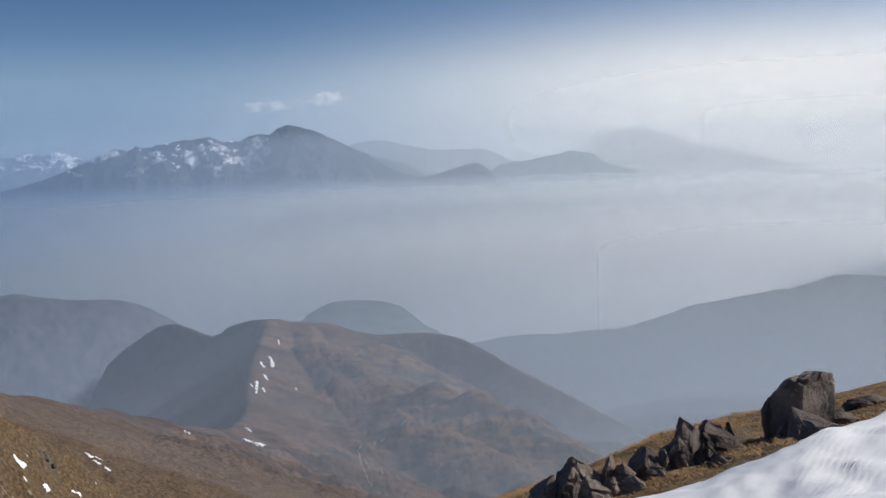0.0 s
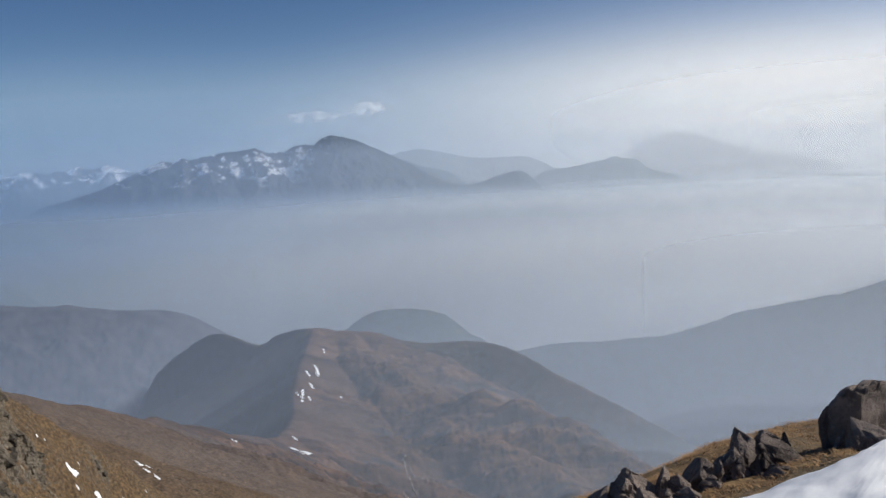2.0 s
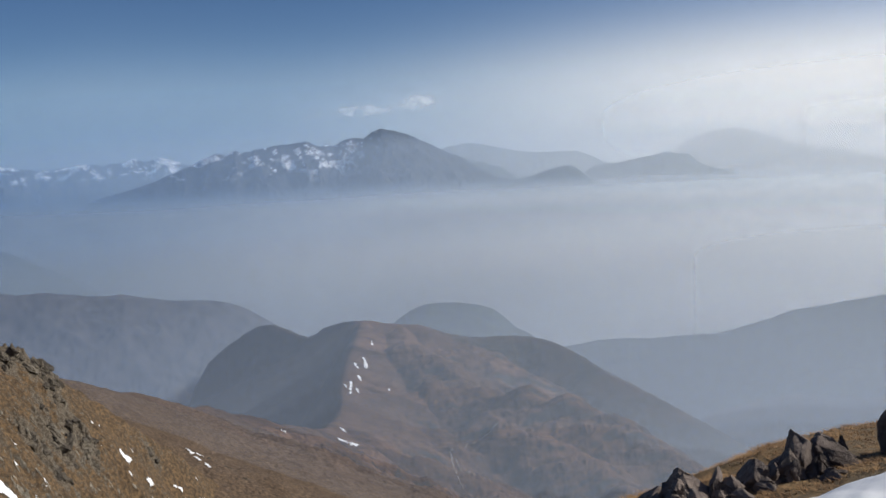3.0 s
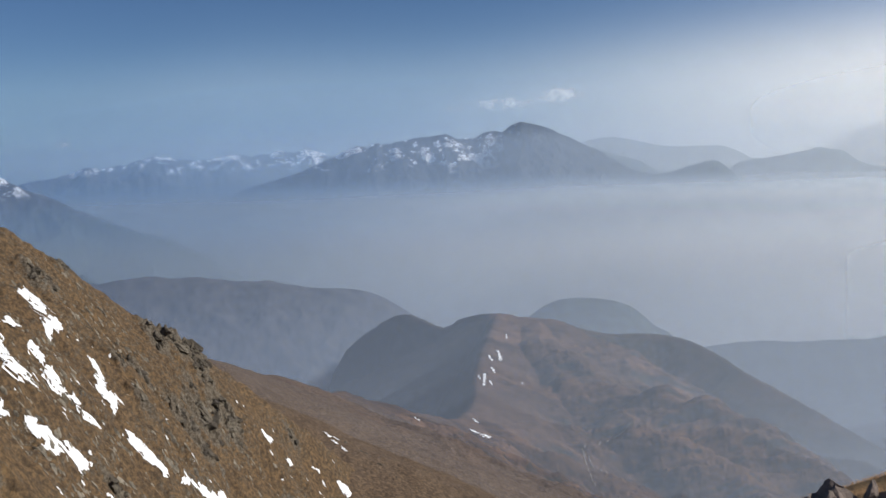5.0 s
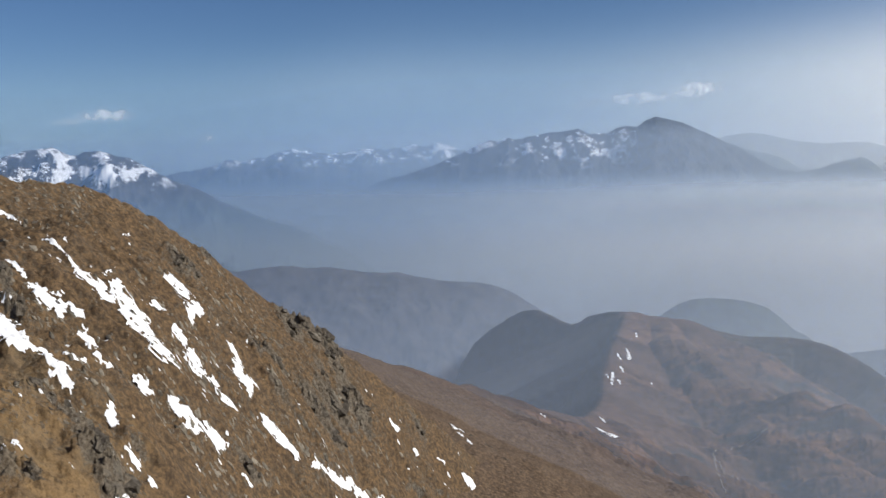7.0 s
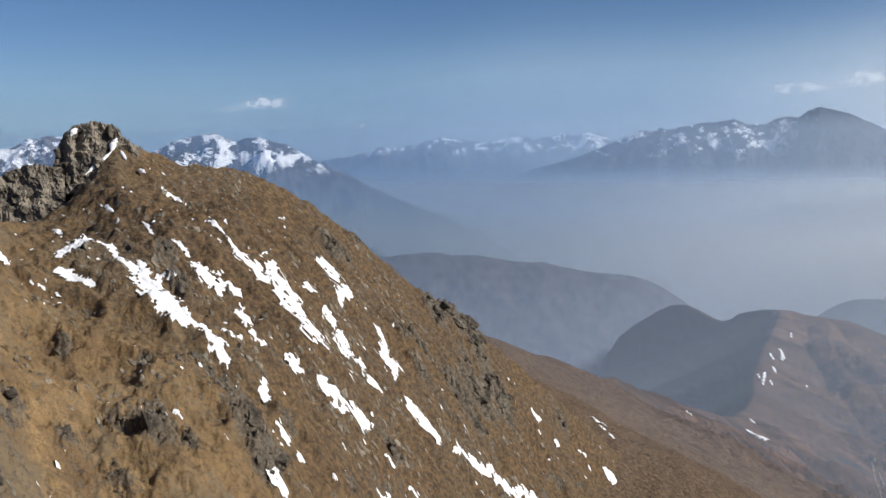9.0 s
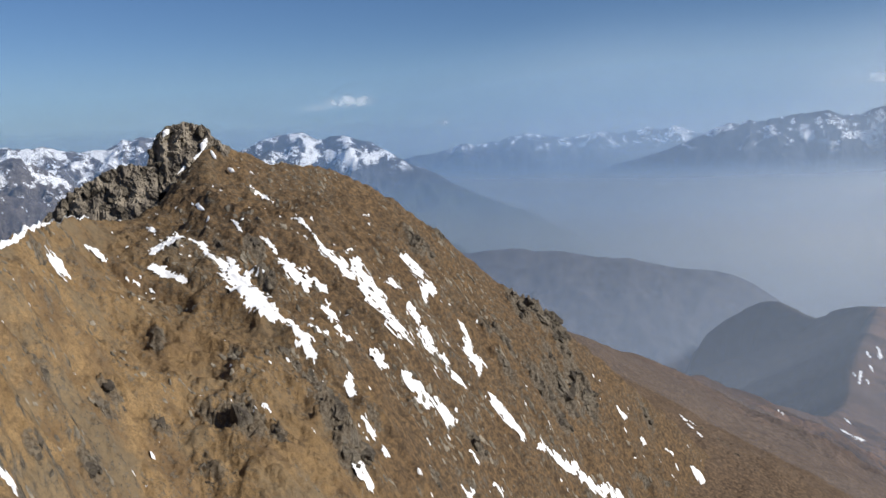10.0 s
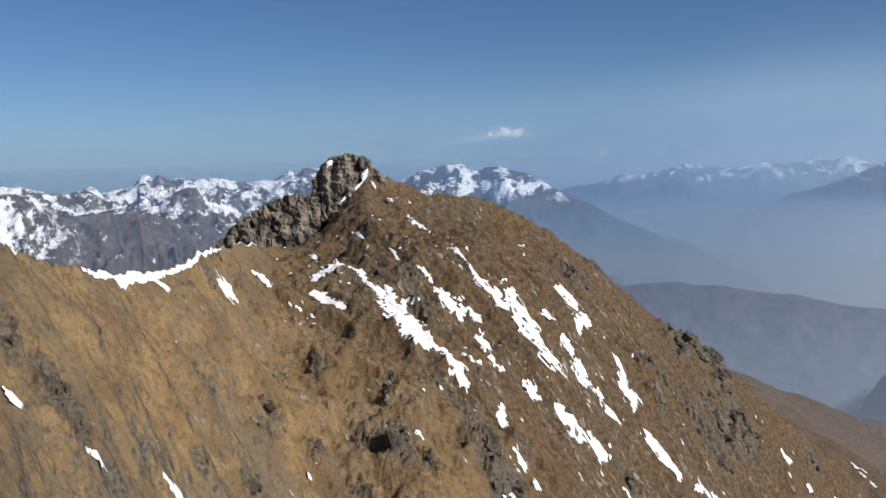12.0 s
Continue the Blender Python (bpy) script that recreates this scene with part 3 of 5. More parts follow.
massif("mountain", "mountain with a snowy summit and a long wooded shoulder",
       [(58, -1.5, 2989), (51.9, -0.5, 3031), (51.2, -0.21, 3042), (50.18, 0.26, 3052), (49.36, 0.42, 3063), (48.5, 0.52, 3074), (48.09, 0.58, 3074), (47.7, 0.4, 3068), (47.15, 0.12, 3063),
        (46.77, 0.1, 3063), (46.39, 0.28, 3063), (45.65, 0.34, 3058), (45.22, 0.24, 3052), (44.78, 0.07, 3047), (44.25, -0.02, 3042), (43.6, -0.33, 3026), (42.59, -0.98, 2999), (41.84, -1.4, 2983),
        (40.92, -1.72, 2968), (40.01, -2.22, 2946), (38.7, -2.9, 2915), (37.52, -3.45, 2883), (36.25, -3.95, 2851), (34.63, -4.49, 2809), (33.2, -5.3, 2766), (32.03, -5.85, 2734), (30, -7.2, 2671)],
       LEFT_ROCK, seed=131, size=230, na=620, jag=0.015)
massif("mountain", "row of far snowy peaks beyond the saddle",
       arc(3920, [(86, 0.2), (78, 0.1), (73.83, -0.11), (72.71, -0.23), (71.3, -0.65), (70.13, -0.53), (69.32, -0.24), (68.65, -0.64), (67.28, -0.45), (66.81, -0.15), (66.54, 0.26), (66.23, 0.32),
                  (65.93, 0.19), (65.55, 0.37), (65.1, 0.04), (64.63, -0.04), (64.16, 0.11), (63.06, -0.08), (62.25, 0.09), (61.14, -0.2), (60.17, -0.22), (59.19, -0.11), (58.53, 0.07), (58.19, 0.39),
                  (57.7, 0.31), (57.19, 0.5), (56.53, 0.48), (55, 0.2), (52, -0.5)]),
       SADDLE_ROCK, seed=141, jag=0.03, size=210, depth=330, na=620)
massif("mountain", "brown pyramid-shaped peak with snowy flanks",
       arc(3380, [(72, -2.2), (69, -1.75), (67.6, -1.55), (66.56, -1.44), (65.77, -1.14), (65.3, -0.93), (64.66, -0.69), (64.02, -0.48), (63.55, -0.4), (63.24, -0.66), (62.78, -0.91), (62.31, -1.15),
                  (61.84, -1.49), (61.21, -1.78), (60.58, -2.29), (59.95, -2.81), (58.5, -3.6)]),
       PYRAMID_ROCK, seed=146, jag=0.02, size=190, depth=300, na=420, nd=120)
massif("mountain", "brown craggy ridge with rock walls and snow gullies",
       [(88, 1.2, 2827), (78, 0.2, 2871), (74.5, -0.5, 2900), (73.02, -0.63, 2920), (72.18, -0.84, 2930), (71.62, -1.26, 2960), (71.07, -1.75, 2975), (70.2, -1.91, 2985), (69.3, -1.76, 3000), (68.1, -1.8, 3010),
        (66.88, -1.78, 3030), (65.97, -1.94, 3040), (65.05, -2.24, 3050), (64.11, -2.5, 3055), (63.49, -2.69, 3055), (62.54, -2.88, 3050), (60.5, -3.6, 3040), (58, -4.6, 3016)],
       CRAG_ROCK, seed=151, jag=0.03, size=150, na=620, nd=170, step=0.9, front=1.0)
massif("hill", "hazy wooded hill across the valley",
       arc(2350, [(46, -4.6), (42, -5.0), (40.79, -5.29), (39.86, -5.9), (39.2, -6.8), (38.32, -6.89), (37.01, -6.69), (35.87, -6.64), (34.39, -6.8), (32.89, -6.83), (31.73, -7.01), (30.73, -7.21), (29.71, -7.28),
                  (28.87, -7.24), (27.68, -7.54), (26.33, -7.78), (24.29, -7.96), (22.93, -8.19), (21.91, -8.61), (21.24, -9.06), (20.56, -9.47), (19.89, -10.14), (18.5, -11.4), (16, -13)]),
       BROWN_WOOD, seed=161, rough=0.5, depth=300, category="hill", jag=0.016)
massif("hill", "round wooded dome in the haze",
       arc(2250, [(15.5, -12), (14.18, -10.79), (13.52, -10.12), (12.86, -9.62), (12.2, -9.22), (11.39, -8.94), (10.43, -8.86), (9.31, -8.9), (8.2, -9.04), (7.26, -9.34), (6.63, -9.8), (5.85, -10.51),
                  (5.08, -10.86), (4.01, -11.75), (3, -13)]),
       FOREST, seed=171, rough=0.25, depth=260, size=150, category="hill", jag=0.010)
massif("hill", "long lavender wooded ridge in the haze", arc(2340, [(6, -12.2), (0.85, -11.29), (-2.55, -11.12), (-5.24, -10.94), (-6.9, -10.65), (-8.54, -10.06), (-9.84, -9.56), (-12.07, -9.06), (-13.63, -8.78), (-15.46, -8.44), (-16.95, -7.98), (-17.83, -7.65), (-20.12, -7.58), (-24, -7.2), (-28, -6.2)]),
       FOREST, seed=181, rough=0.4, depth=330, category="hill")
massif("hill", "pale ridge rising behind the wooded ridge", arc(2560, [(-6, -13.5), (-10.5, -10.2), (-13.32, -8.72), (-14.55, -8.13), (-15.46, -7.74), (-16.36, -7.1), (-17.54, -6.62), (-18.69, -6.3), (-19.55, -5.98), (-20.31, -5.73), (-24, -5.0), (-28, -4.5)]),
       FOREST, seed=191, rough=0.4, front=1.0, depth=200, category="hill")
massif("hill", "low brown spur deep in the hazy valley", [(0, -17.6, 1990), (-4.1, -15.95, 2010), (-6.5, -15.12, 2020), (-9.7, -14.24, 2030), (-13.4, -14.17, 2030), (-18, -13.9, 2020), (-24, -13.5, 2020)],
       HILL, seed=201, rough=0.4, depth=45, front=1.2, size=120, category="hill")


# ---------------------------------------------------------------- rocks
def part(name, mesh, parent, m, label=""):
    ob = new(name, mesh)
    ob.parent = parent
    ob.matrix_basis = m
    return tagged(ob, label)


def angular_rock(name, seed, points=16, cuts=2, rough=0.06, bevel=0.05, material=None, flat=0.75):
    """An angular, frost-split block about one metre across: a hull of scattered points with chipped edges and a rough skin."""
    rng = random.Random(seed)
    bm = bmesh.new()
    for _ in range(points):
        v = Vector((rng.gauss(0, 1), rng.gauss(0, 1), rng.gauss(0, 1))).normalized()
        p = Vector([math.copysign(abs(c) ** flat, c) for c in v]) * rng.uniform(0.40, 0.56)
        bm.verts.new(p)
    bmesh.ops.convex_hull(bm, input=bm.verts)
    for v in [v for v in bm.verts if not v.link_faces]:
        bm.verts.remove(v)
    bmesh.ops.dissolve_limit(bm, angle_limit=radians(14), verts=bm.verts, edges=bm.edges)
    if bevel:
        bmesh.ops.bevel(bm, geom=bm.edges[:], offset=bevel, segments=1, affect="EDGES", clamp_overlap=True)
    bmesh.ops.triangulate(bm, faces=bm.faces)
    if cuts:
        bmesh.ops.subdivide_edges(bm, edges=bm.edges[:], cuts=cuts, use_grid_fill=True)
        shift = Vector((seed * 3.7, seed * 1.9, 0))
        for v in bm.verts:
            n = noise.fractal(v.co * 3.1 + shift, 0.6, 2.1, 4)
            crack = abs(noise.noise(Vector((v.co.x * 2.2, v.co.y * 2.2, v.co.z * 7.0)) + shift))
            v.co += v.co.normalized() * rough * (n - 1.4 * max(0.0, 0.16 - crack) / 0.16)
    me = bpy.data.meshes.new(name)
    bm.to_mesh(me)
    bm.free()
    me.materials.append(material or ROCK)
    return me


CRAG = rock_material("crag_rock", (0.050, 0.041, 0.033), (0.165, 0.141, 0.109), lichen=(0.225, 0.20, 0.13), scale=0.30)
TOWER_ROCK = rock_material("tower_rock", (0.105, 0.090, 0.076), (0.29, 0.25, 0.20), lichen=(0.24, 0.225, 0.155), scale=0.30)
FIELD_STONE = rock_material("field_stone", (0.095, 0.082, 0.064), (0.290, 0.255, 0.200), lichen=(0.24, 0.22, 0.15), scale=0.6)
BLOCKS = [angular_rock("block", 300 + i, 15, 2, 0.08, 0.04, CRAG) for i in range(12)]


def crag(name, label, blocks, category="rock"):
    """A crag: an empty at its foot with every block under it. blocks: x, y, z, sx, sy, sz, lean, tilt, turn."""
    x, y, z = (sum(b[i] for b in blocks) / len(blocks) for i in range(3))
    base = new(name)
    base.matrix_basis = Matrix.Translation((x, y, z))
    for i, (bx, by, bz, sx, sy, sz, lean, tilt, turn) in enumerate(blocks):
        m = pose(bx - x, by - y, bz - z, lean, tilt, turn) @ Matrix.Diagonal((sx, sy, sz, 1))
        part("block", BLOCKS[(i * 5 + len(blocks)) % len(BLOCKS)], base, m)
    return tagged(base, label, category)


def crag_body(line, foot, d, step, seed):
    """The solid mass of a crag: a steep, jointed face below a broken top line."""
    la, le = [p[0] for p in line][::-1], [p[1] for p in line][::-1]
    A, V = np.meshgrid(np.linspace(la[-1], la[0], 90), np.linspace(0, 1, 80), indexing="ij")
    top = np.interp(A, la, le)
    top = top + 0.10 * fbm(A * 2.2, A * 0, 3, 0.6, seed)
    up = V < 0.8
    down = np.where(up, (top - foot) * V / 0.8, (top - foot) * (1 - (V - 0.8) / 0.2) * 0.0)
    el = np.where(up, foot + (top - foot) * V / 0.8, top - (V - 0.8) / 0.2 * 1.2)
    x0, z0 = A * 5.3, el * 5.3
    joints = np.floor(perlin(x0 / 3.2, z0 / 6.0, seed) * 4) * 0.55 + 1.3 * fbm(x0 / 4.5, z0 / 4.5, 4, 0.6, seed + 3, True)
    D = d + np.where(up, -step * (top - el), 6.0 * (V - 0.8) / 0.2) - joints * np.where(up, 1.0, 0.4)
    R = np.radians(A)
    return -np.sin(R) * D, np.cos(R) * D, EYE_Z + d * np.tan(np.radians(el)) + 0.5 * perlin(x0 / 2.0, z0 / 2.0, seed + 8)


def tower():
    """The summit tower over the notch, its dark flank, and the broken rock wall beside it."""
    rng = random.Random(5)
    for name, label, d, line, foot, count, size, step in (
            ("rock_tower", "craggy grey-brown rock tower crowning the grassy ridge", 303,
             [(57.05, -1.4), (56.75, -0.4), (56.5, 0.35), (55.8, 1.05), (54.7, 1.34), (53.7, 1.08), (53.2, 0.45), (52.4, -0.2)], -2.6, 42, (1.6, 3.4), 1.5),
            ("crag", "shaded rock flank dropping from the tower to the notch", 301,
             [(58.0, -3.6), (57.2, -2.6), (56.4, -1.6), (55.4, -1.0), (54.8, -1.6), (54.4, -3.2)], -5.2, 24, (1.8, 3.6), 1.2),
            ("rock_wall", "grey-brown broken rock wall rising beside the notch", 298,
             [(62.7, -3.9), (61.5, -2.8), (60.55, -2.1), (59.4, -1.5), (58.3, -1.02), (57.6, -0.98), (56.4, -1.3)], -5.2, 44, (1.8, 3.8), 1.6)):
        la, le = [p[0] for p in line][::-1], [p[1] for p in line][::-1]
        blocks = []
        for i in range(count):
            az = rng.uniform(la[0] + 0.1, la[-1] - 0.1)
            top = float(np.interp(az, la, le))
            s = rng.uniform(*size)
            down = 0.0 if i % 3 == 0 else rng.uniform(0, top - foot if az > 54.2 else 0.8)
            x, y, z = place(az, top - down, d - step * down - 0.6)
            tall = s * rng.uniform(0.9, 1.45)
            blocks.append((x, y, z - 0.40 * tall, s * rng.uniform(0.75, 1.1), s * rng.uniform(0.75, 1.1), tall, rng.uniform(-16, 16), rng.uniform(-22, 8), rng.uniform(0, 360)))
        thing = crag(name, label, blocks)
        X, Y, Z = crag_body(line, foot, d, step, 80 + len(line))
        # the flank's shade is put into its colour: CRAG is the darker rock
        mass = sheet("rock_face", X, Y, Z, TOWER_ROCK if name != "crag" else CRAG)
        for p in mass.data.polygons:
            p.use_smooth = False
        mass.parent = thing
        mass.matrix_parent_inverse = thing.matrix_basis.inverted()


tower()


def outcrop(x, y, size, seed, label, dip=28.0):
    """Ribs of rock breaking through the turf, lying along the fall line."""
    rng = random.Random(seed)
    blocks = []
    for i in range(max(3, min(9, int(2 + size * 0.7)))):
        a, b = rng.gauss(0, 0.24) * size, rng.gauss(0, 0.15) * size
        px, py = x + 0.93 * a + 0.36 * b, y - 0.36 * a + 0.93 * b
        s = size * rng.uniform(0.30, 0.62)
        pz = float(near_height(np.array([px]), np.array([py]))[0])
        blocks.append((px, py, pz - 0.30 * s, s * 1.25, s * 0.8, s * rng.uniform(0.5, 0.8), rng.uniform(-15, 15), dip + rng.uniform(-15, 15), rng.uniform(-45, 10)))
    return tagged(crag("rock_outcrop", label, blocks), group="rock outcrops on the slope")


for i, (ox, oy, size) in enumerate(OUTCROPS):
    outcrop(ox, oy, size, 40 + i, "dark ribbed rock outcrop breaking through the dry grass" if size > 7 else "small grey rock outcrop in the dry grass")


def spur_band():
    """A dark band of broken rock across the foot of the spur."""
    rng = random.Random(77)
    blocks = []
    for i in range(16):
        f = (i + rng.uniform(-0.4, 0.4)) / 15
        px, py = -178 + 32 * f + rng.uniform(-1.5, 1.5), 371 - 11 * f + rng.uniform(-3, 3)
        s = rng.uniform(3.0, 5.5)
        pz = float(max(hill_height(np.array([px]), np.array([py]))[0], near_height(np.array([px]), np.array([py]))[0]))
        blocks.append((px, py, pz - 0.35 * s, s * 1.3, s * 0.9, s * rng.uniform(0.6, 0.9), rng.uniform(-15, 15), 24 + rng.uniform(-15, 15), rng.uniform(-45, 10)))
    return tagged(crag("rock_outcrop", "long dark rock band low on the brown spur", blocks), group="rock outcrops on the slope")


spur_band()


# ---------------------------------------------------------------- snow left on the slope
def filled(height):
    """The ground with its small hollows filled, as snow fills them."""
    def level(X, Y):
        mean = sum(height(X + dx, Y + dy) for dx, dy in ((1.6, 0), (-1.6, 0), (0, 1.6), (0, -1.6))) / 4
        return np.maximum(height(X, Y), mean)
    return level


SLOPE_SNOW = filled(near_height)


def snow_patch(points, height, seed, step=0.30, thick=0.15, ragged=0.85, label="bright white patch of old snow in a gully", group="snow patches on the slope"):
    """A ragged patch of snow along a line in plan, lying on the ground. points: x, y and the width there."""
    P = np.array(points, float)
    seg = np.hypot(*np.diff(P[:, :2], axis=0).T)
    run = np.concatenate([[0], np.cumsum(seg)])
    L, widest = run[-1], P[:, 2].max()
    pad = 0.35 * min(P[0, 2], P[-1, 2]) + 0.15
    ss = np.arange(-pad, L + pad + step, step)
    tt = np.arange(-widest * 0.85, widest * 0.85 + step, step)
    S, T = np.meshgrid(ss, tt, indexing="ij")
    cx = np.interp(S, run, P[:, 0]) + np.where(S < 0, S, 0) * (P[1, 0] - P[0, 0]) / seg[0] + np.where(S > L, S - L, 0) * (P[-1, 0] - P[-2, 0]) / seg[-1]
    cy = np.interp(S, run, P[:, 1]) + np.where(S < 0, S, 0) * (P[1, 1] - P[0, 1]) / seg[0] + np.where(S > L, S - L, 0) * (P[-1, 1] - P[-2, 1]) / seg[-1]
    dx, dy = np.gradient(cx, axis=0), np.gradient(cy, axis=0)
    n = np.hypot(dx, dy) + 1e-9
    X, Y = cx - dy / n * T, cy + dx / n * T
    width = np.interp(S, run, P[:, 2])
    end = np.sqrt(np.clip(np.minimum(S + pad, L + pad - S) / (0.5 * min(P[0, 2], P[-1, 2]) + 0.3), 0, 1))
    wav = 1.0 + ragged * (0.45 * fbm(X / (widest + 2.0), Y / (widest + 2.0), 3, 0.6, seed) + 0.8 * fbm(X / 1.3, Y / 1.3, 3, 0.75, seed + 9))
    room = 0.5 * width * end * wav - np.abs(T + ragged * 0.18 * width * fbm(S / 4, S * 0 + seed * 1.7, 2, 0.5, seed + 3))
    Z = height(X, Y) + np.clip(room * 0.6, -0.2, thick) + 0.03
    keep = room > -0.10
    return [tagged(sheet("snow_patch", X, Y, Z, SNOW, piece), label, "snow patch", group) for piece in pieces(keep)]


def pieces(keep, least=9):
    """The connected areas of a mask, without the smallest."""
    left, out = keep.copy(), []
    while left.any():
        todo = [tuple(np.argwhere(left)[0])]
        area = np.zeros(keep.shape, bool)
        left[todo[0]] = False
        while todo:
            a, b = todo.pop()
            area[a, b] = True
            for p in ((a + 1, b), (a - 1, b), (a, b + 1), (a, b - 1)):
                if 0 <= p[0] < keep.shape[0] and 0 <= p[1] < keep.shape[1] and left[p]:
                    left[p] = False
                    todo.append(p)
        quad = area[:-1, :-1] & area[1:, :-1] & area[1:, 1:] & area[:-1, 1:]
        if quad.sum() >= least:
            # only corners that belong to a full face, in one run
            full = np.zeros(keep.shape, bool)
            for da in (0, 1):
                for db in (0, 1):
                    full[da:da + quad.shape[0], db:db + quad.shape[1]] |= quad
            if full.sum() == area.sum() or not (full & ~area).any():
                out.append(full)
    return out


# snow patches on the slope, each from its upper to its lower end: x, y, width
PATCHES = []


def slope_snow(*points):
    PATCHES.append(points)
    snow_patch(points, SLOPE_SNOW, 500 + len(PATCHES))


slope_snow((-204.2, 178.9, 0.5), (-200.5, 179.8, 1.4), (-196, 178.9, 1.1), (-193.5, 179.3, 2), (-191.2, 178.5, 4.2), (-189.4, 179.4, 5.7), (-188.2, 180.9, 5.4), (-185.8, 180.8, 4.3), (-184.1, 180.1, 5.3))
slope_snow((-189.1, 188.5, 2.1), (-187.1, 186.4, 3.8), (-184.8, 185.6, 6), (-184, 187, 6.8), (-180.4, 183.9, 7.5), (-177, 181.4, 9.7), (-176.1, 182.6, 4.5), (-175.3, 183.4, 4.2), (-171.8, 182.3, 5.4), (-170.3, 182.8, 10.1), (-168.9, 184.5, 8.6), (-167.8, 184.8, 5.2), (-167.3, 185.5, 4.1))
slope_snow((-196.9, 217.6, 4.5), (-195.8, 217.7, 6.7), (-193.8, 216.7, 11), (-193.6, 218.3, 3.8), (-193.6, 220.3, 1.9))
slope_snow((-186.7, 198.4, 1.3), (-185.8, 198.8, 7.5), (-184.8, 198.6, 2.4))
slope_snow((-189.9, 220.7, 2.4), (-186.6, 215.2, 3.4), (-185.1, 212.4, 2.9), (-183.8, 210, 1.5))
slope_snow((-179.9, 198.6, 5.7), (-179.2, 198.9, 5.2), (-177.7, 199.5, 2.8), (-176.7, 198.9, 2.1), (-176.1, 198.4, 1.4))
slope_snow((-173.9, 198.5, 4.6), (-173.2, 199, 5.3), (-169.7, 195.9, 7.3), (-168.6, 196.4, 0.9), (-170, 200.4, 0.9), (-169.1, 201.2, 4.1))
slope_snow((-165.6, 198.7, 4.7), (-164.9, 199.5, 3.5), (-164.6, 201.5, 3.9), (-163.3, 202.3, 2.7))
slope_snow((-179.6, 220.6, 1.5), (-178.6, 220.9, 3), (-177.8, 221.2, 3.5), (-175.2, 219.2, 4), (-172.7, 216.6, 3.9), (-171.5, 215.8, 6.9), (-170.3, 216, 10.5), (-168.8, 215.7, 3.6), (-166.7, 213.4, 1.3))
slope_snow((-174.1, 160.2, 8), (-172.9, 161, 9.3), (-172.2, 161.5, 3.9), (-165.9, 155.9, 0.8))
slope_snow((-164.8, 155.6, 1.2), (-163.4, 156.7, 1.6), (-162.5, 157.6, 1.4), (-162.4, 158.9, 0.6))
slope_snow((-163.4, 166.1, 1.6), (-162.1, 166.8, 3.9), (-161, 167.5, 4.1), (-159.9, 168.4, 1.3))
slope_snow((-158.1, 171.4, 1.6), (-156.8, 172.6, 3.5), (-155.1, 173.2, 3.6), (-153.9, 173.8, 5.2), (-152.9, 175.4, 2.7), (-152.9, 177.9, 2.3), (-152, 180, 8), (-150.4, 181.3, 1.4), (-152.3, 185.8, 0.5))
slope_snow((-162.4, 215, 4.1), (-161.3, 213.9, 7.2), (-159.5, 213.6, 8.5), (-158.2, 214.9, 5.8), (-157.5, 217, 4.6), (-155.5, 217.6, 2.9), (-155.5, 220.2, 0.8))
slope_snow((-151.1, 147.2, 1.1), (-148.8, 144.6, 1.7), (-148.2, 143.2, 2.4), (-147.2, 142.9, 2.5), (-146.8, 142.2, 0.7))
slope_snow((-141.3, 140.4, 3.2), (-140.5, 141.2, 3), (-139, 140.8, 2.5), (-138.1, 140.7, 1.2))
slope_snow((-136.8, 142, 1.8), (-136.1, 142, 2.2), (-135.4, 140.9, 0.9))
slope_snow((-181, 164.5, 0.9), (-179.6, 164.5, 3.4), (-178, 164.9, 2.8), (-177.1, 165, 1.3))
slope_snow((-188.9, 160.2, 2.4), (-187, 160.6, 4.4), (-183.5, 159.8, 7.1), (-182.3, 160.2, 9.2), (-180, 160, 3.8), (-178.8, 159.6, 1.9))
slope_snow((-203.1, 144.5, 2.1), (-200.8, 145.5, 2.1), (-193.7, 142.9, 2), (-191, 143.8, 3.2), (-184.7, 142.1, 5.8), (-182.3, 141.9, 8.9), (-174.8, 138.6, 6.9), (-172.5, 138.8, 6.9), (-169.5, 138.7, 5), (-167.1, 138.3, 5), (-166.1, 139.7, 2.8), (-165, 139.9, 1.9))
slope_snow((-191.8, 145.9, 1.1), (-189.9, 145.8, 1.6), (-187.5, 145.1, 2.7))
slope_snow((-184.1, 148.8, 3.4), (-185.5, 147.5, 2.3), (-182.4, 143.1, 1.6))
slope_snow((-164.9, 142, 3.1), (-160.1, 140, 6), (-158.7, 140.4, 6.1), (-157.6, 140.1, 3.2), (-156.9, 139.9, 2.6), (-155.9, 140.1, 2.1), (-155.1, 139.7, 1))
slope_snow((-162.8, 145.3, 0.5), (-161.2, 146.9, 1.7), (-162.9, 151.6, 0.8))
slope_snow((-227.4, 182.8, 1.8), (-223.3, 182.3, 4.2), (-219.5, 182, 0.9), (-217.3, 182.7, 0.7))
slope_snow((-226.5, 161, 0.6), (-223.6, 161.5, 0.6))
slope_snow((-211.6, 162.9, 0.8), (-207.3, 161.5, 1.1), (-204.1, 160.3, 1.2))
slope_snow((-197.9, 161.2, 0.5), (-195.4, 161.6, 1.5), (-192.4, 160.8, 2.4), (-190.6, 161, 1.4))
slope_snow((-221.7, 142.8, 0.5), (-217.2, 142.6, 1.9))
slope_snow((-208.4, 144.2, 2.9), (-206.5, 139.8, 5.7), (-206.5, 137.1, 1.6), (-206.2, 135.5, 3.7), (-203, 131.9, 2.7))
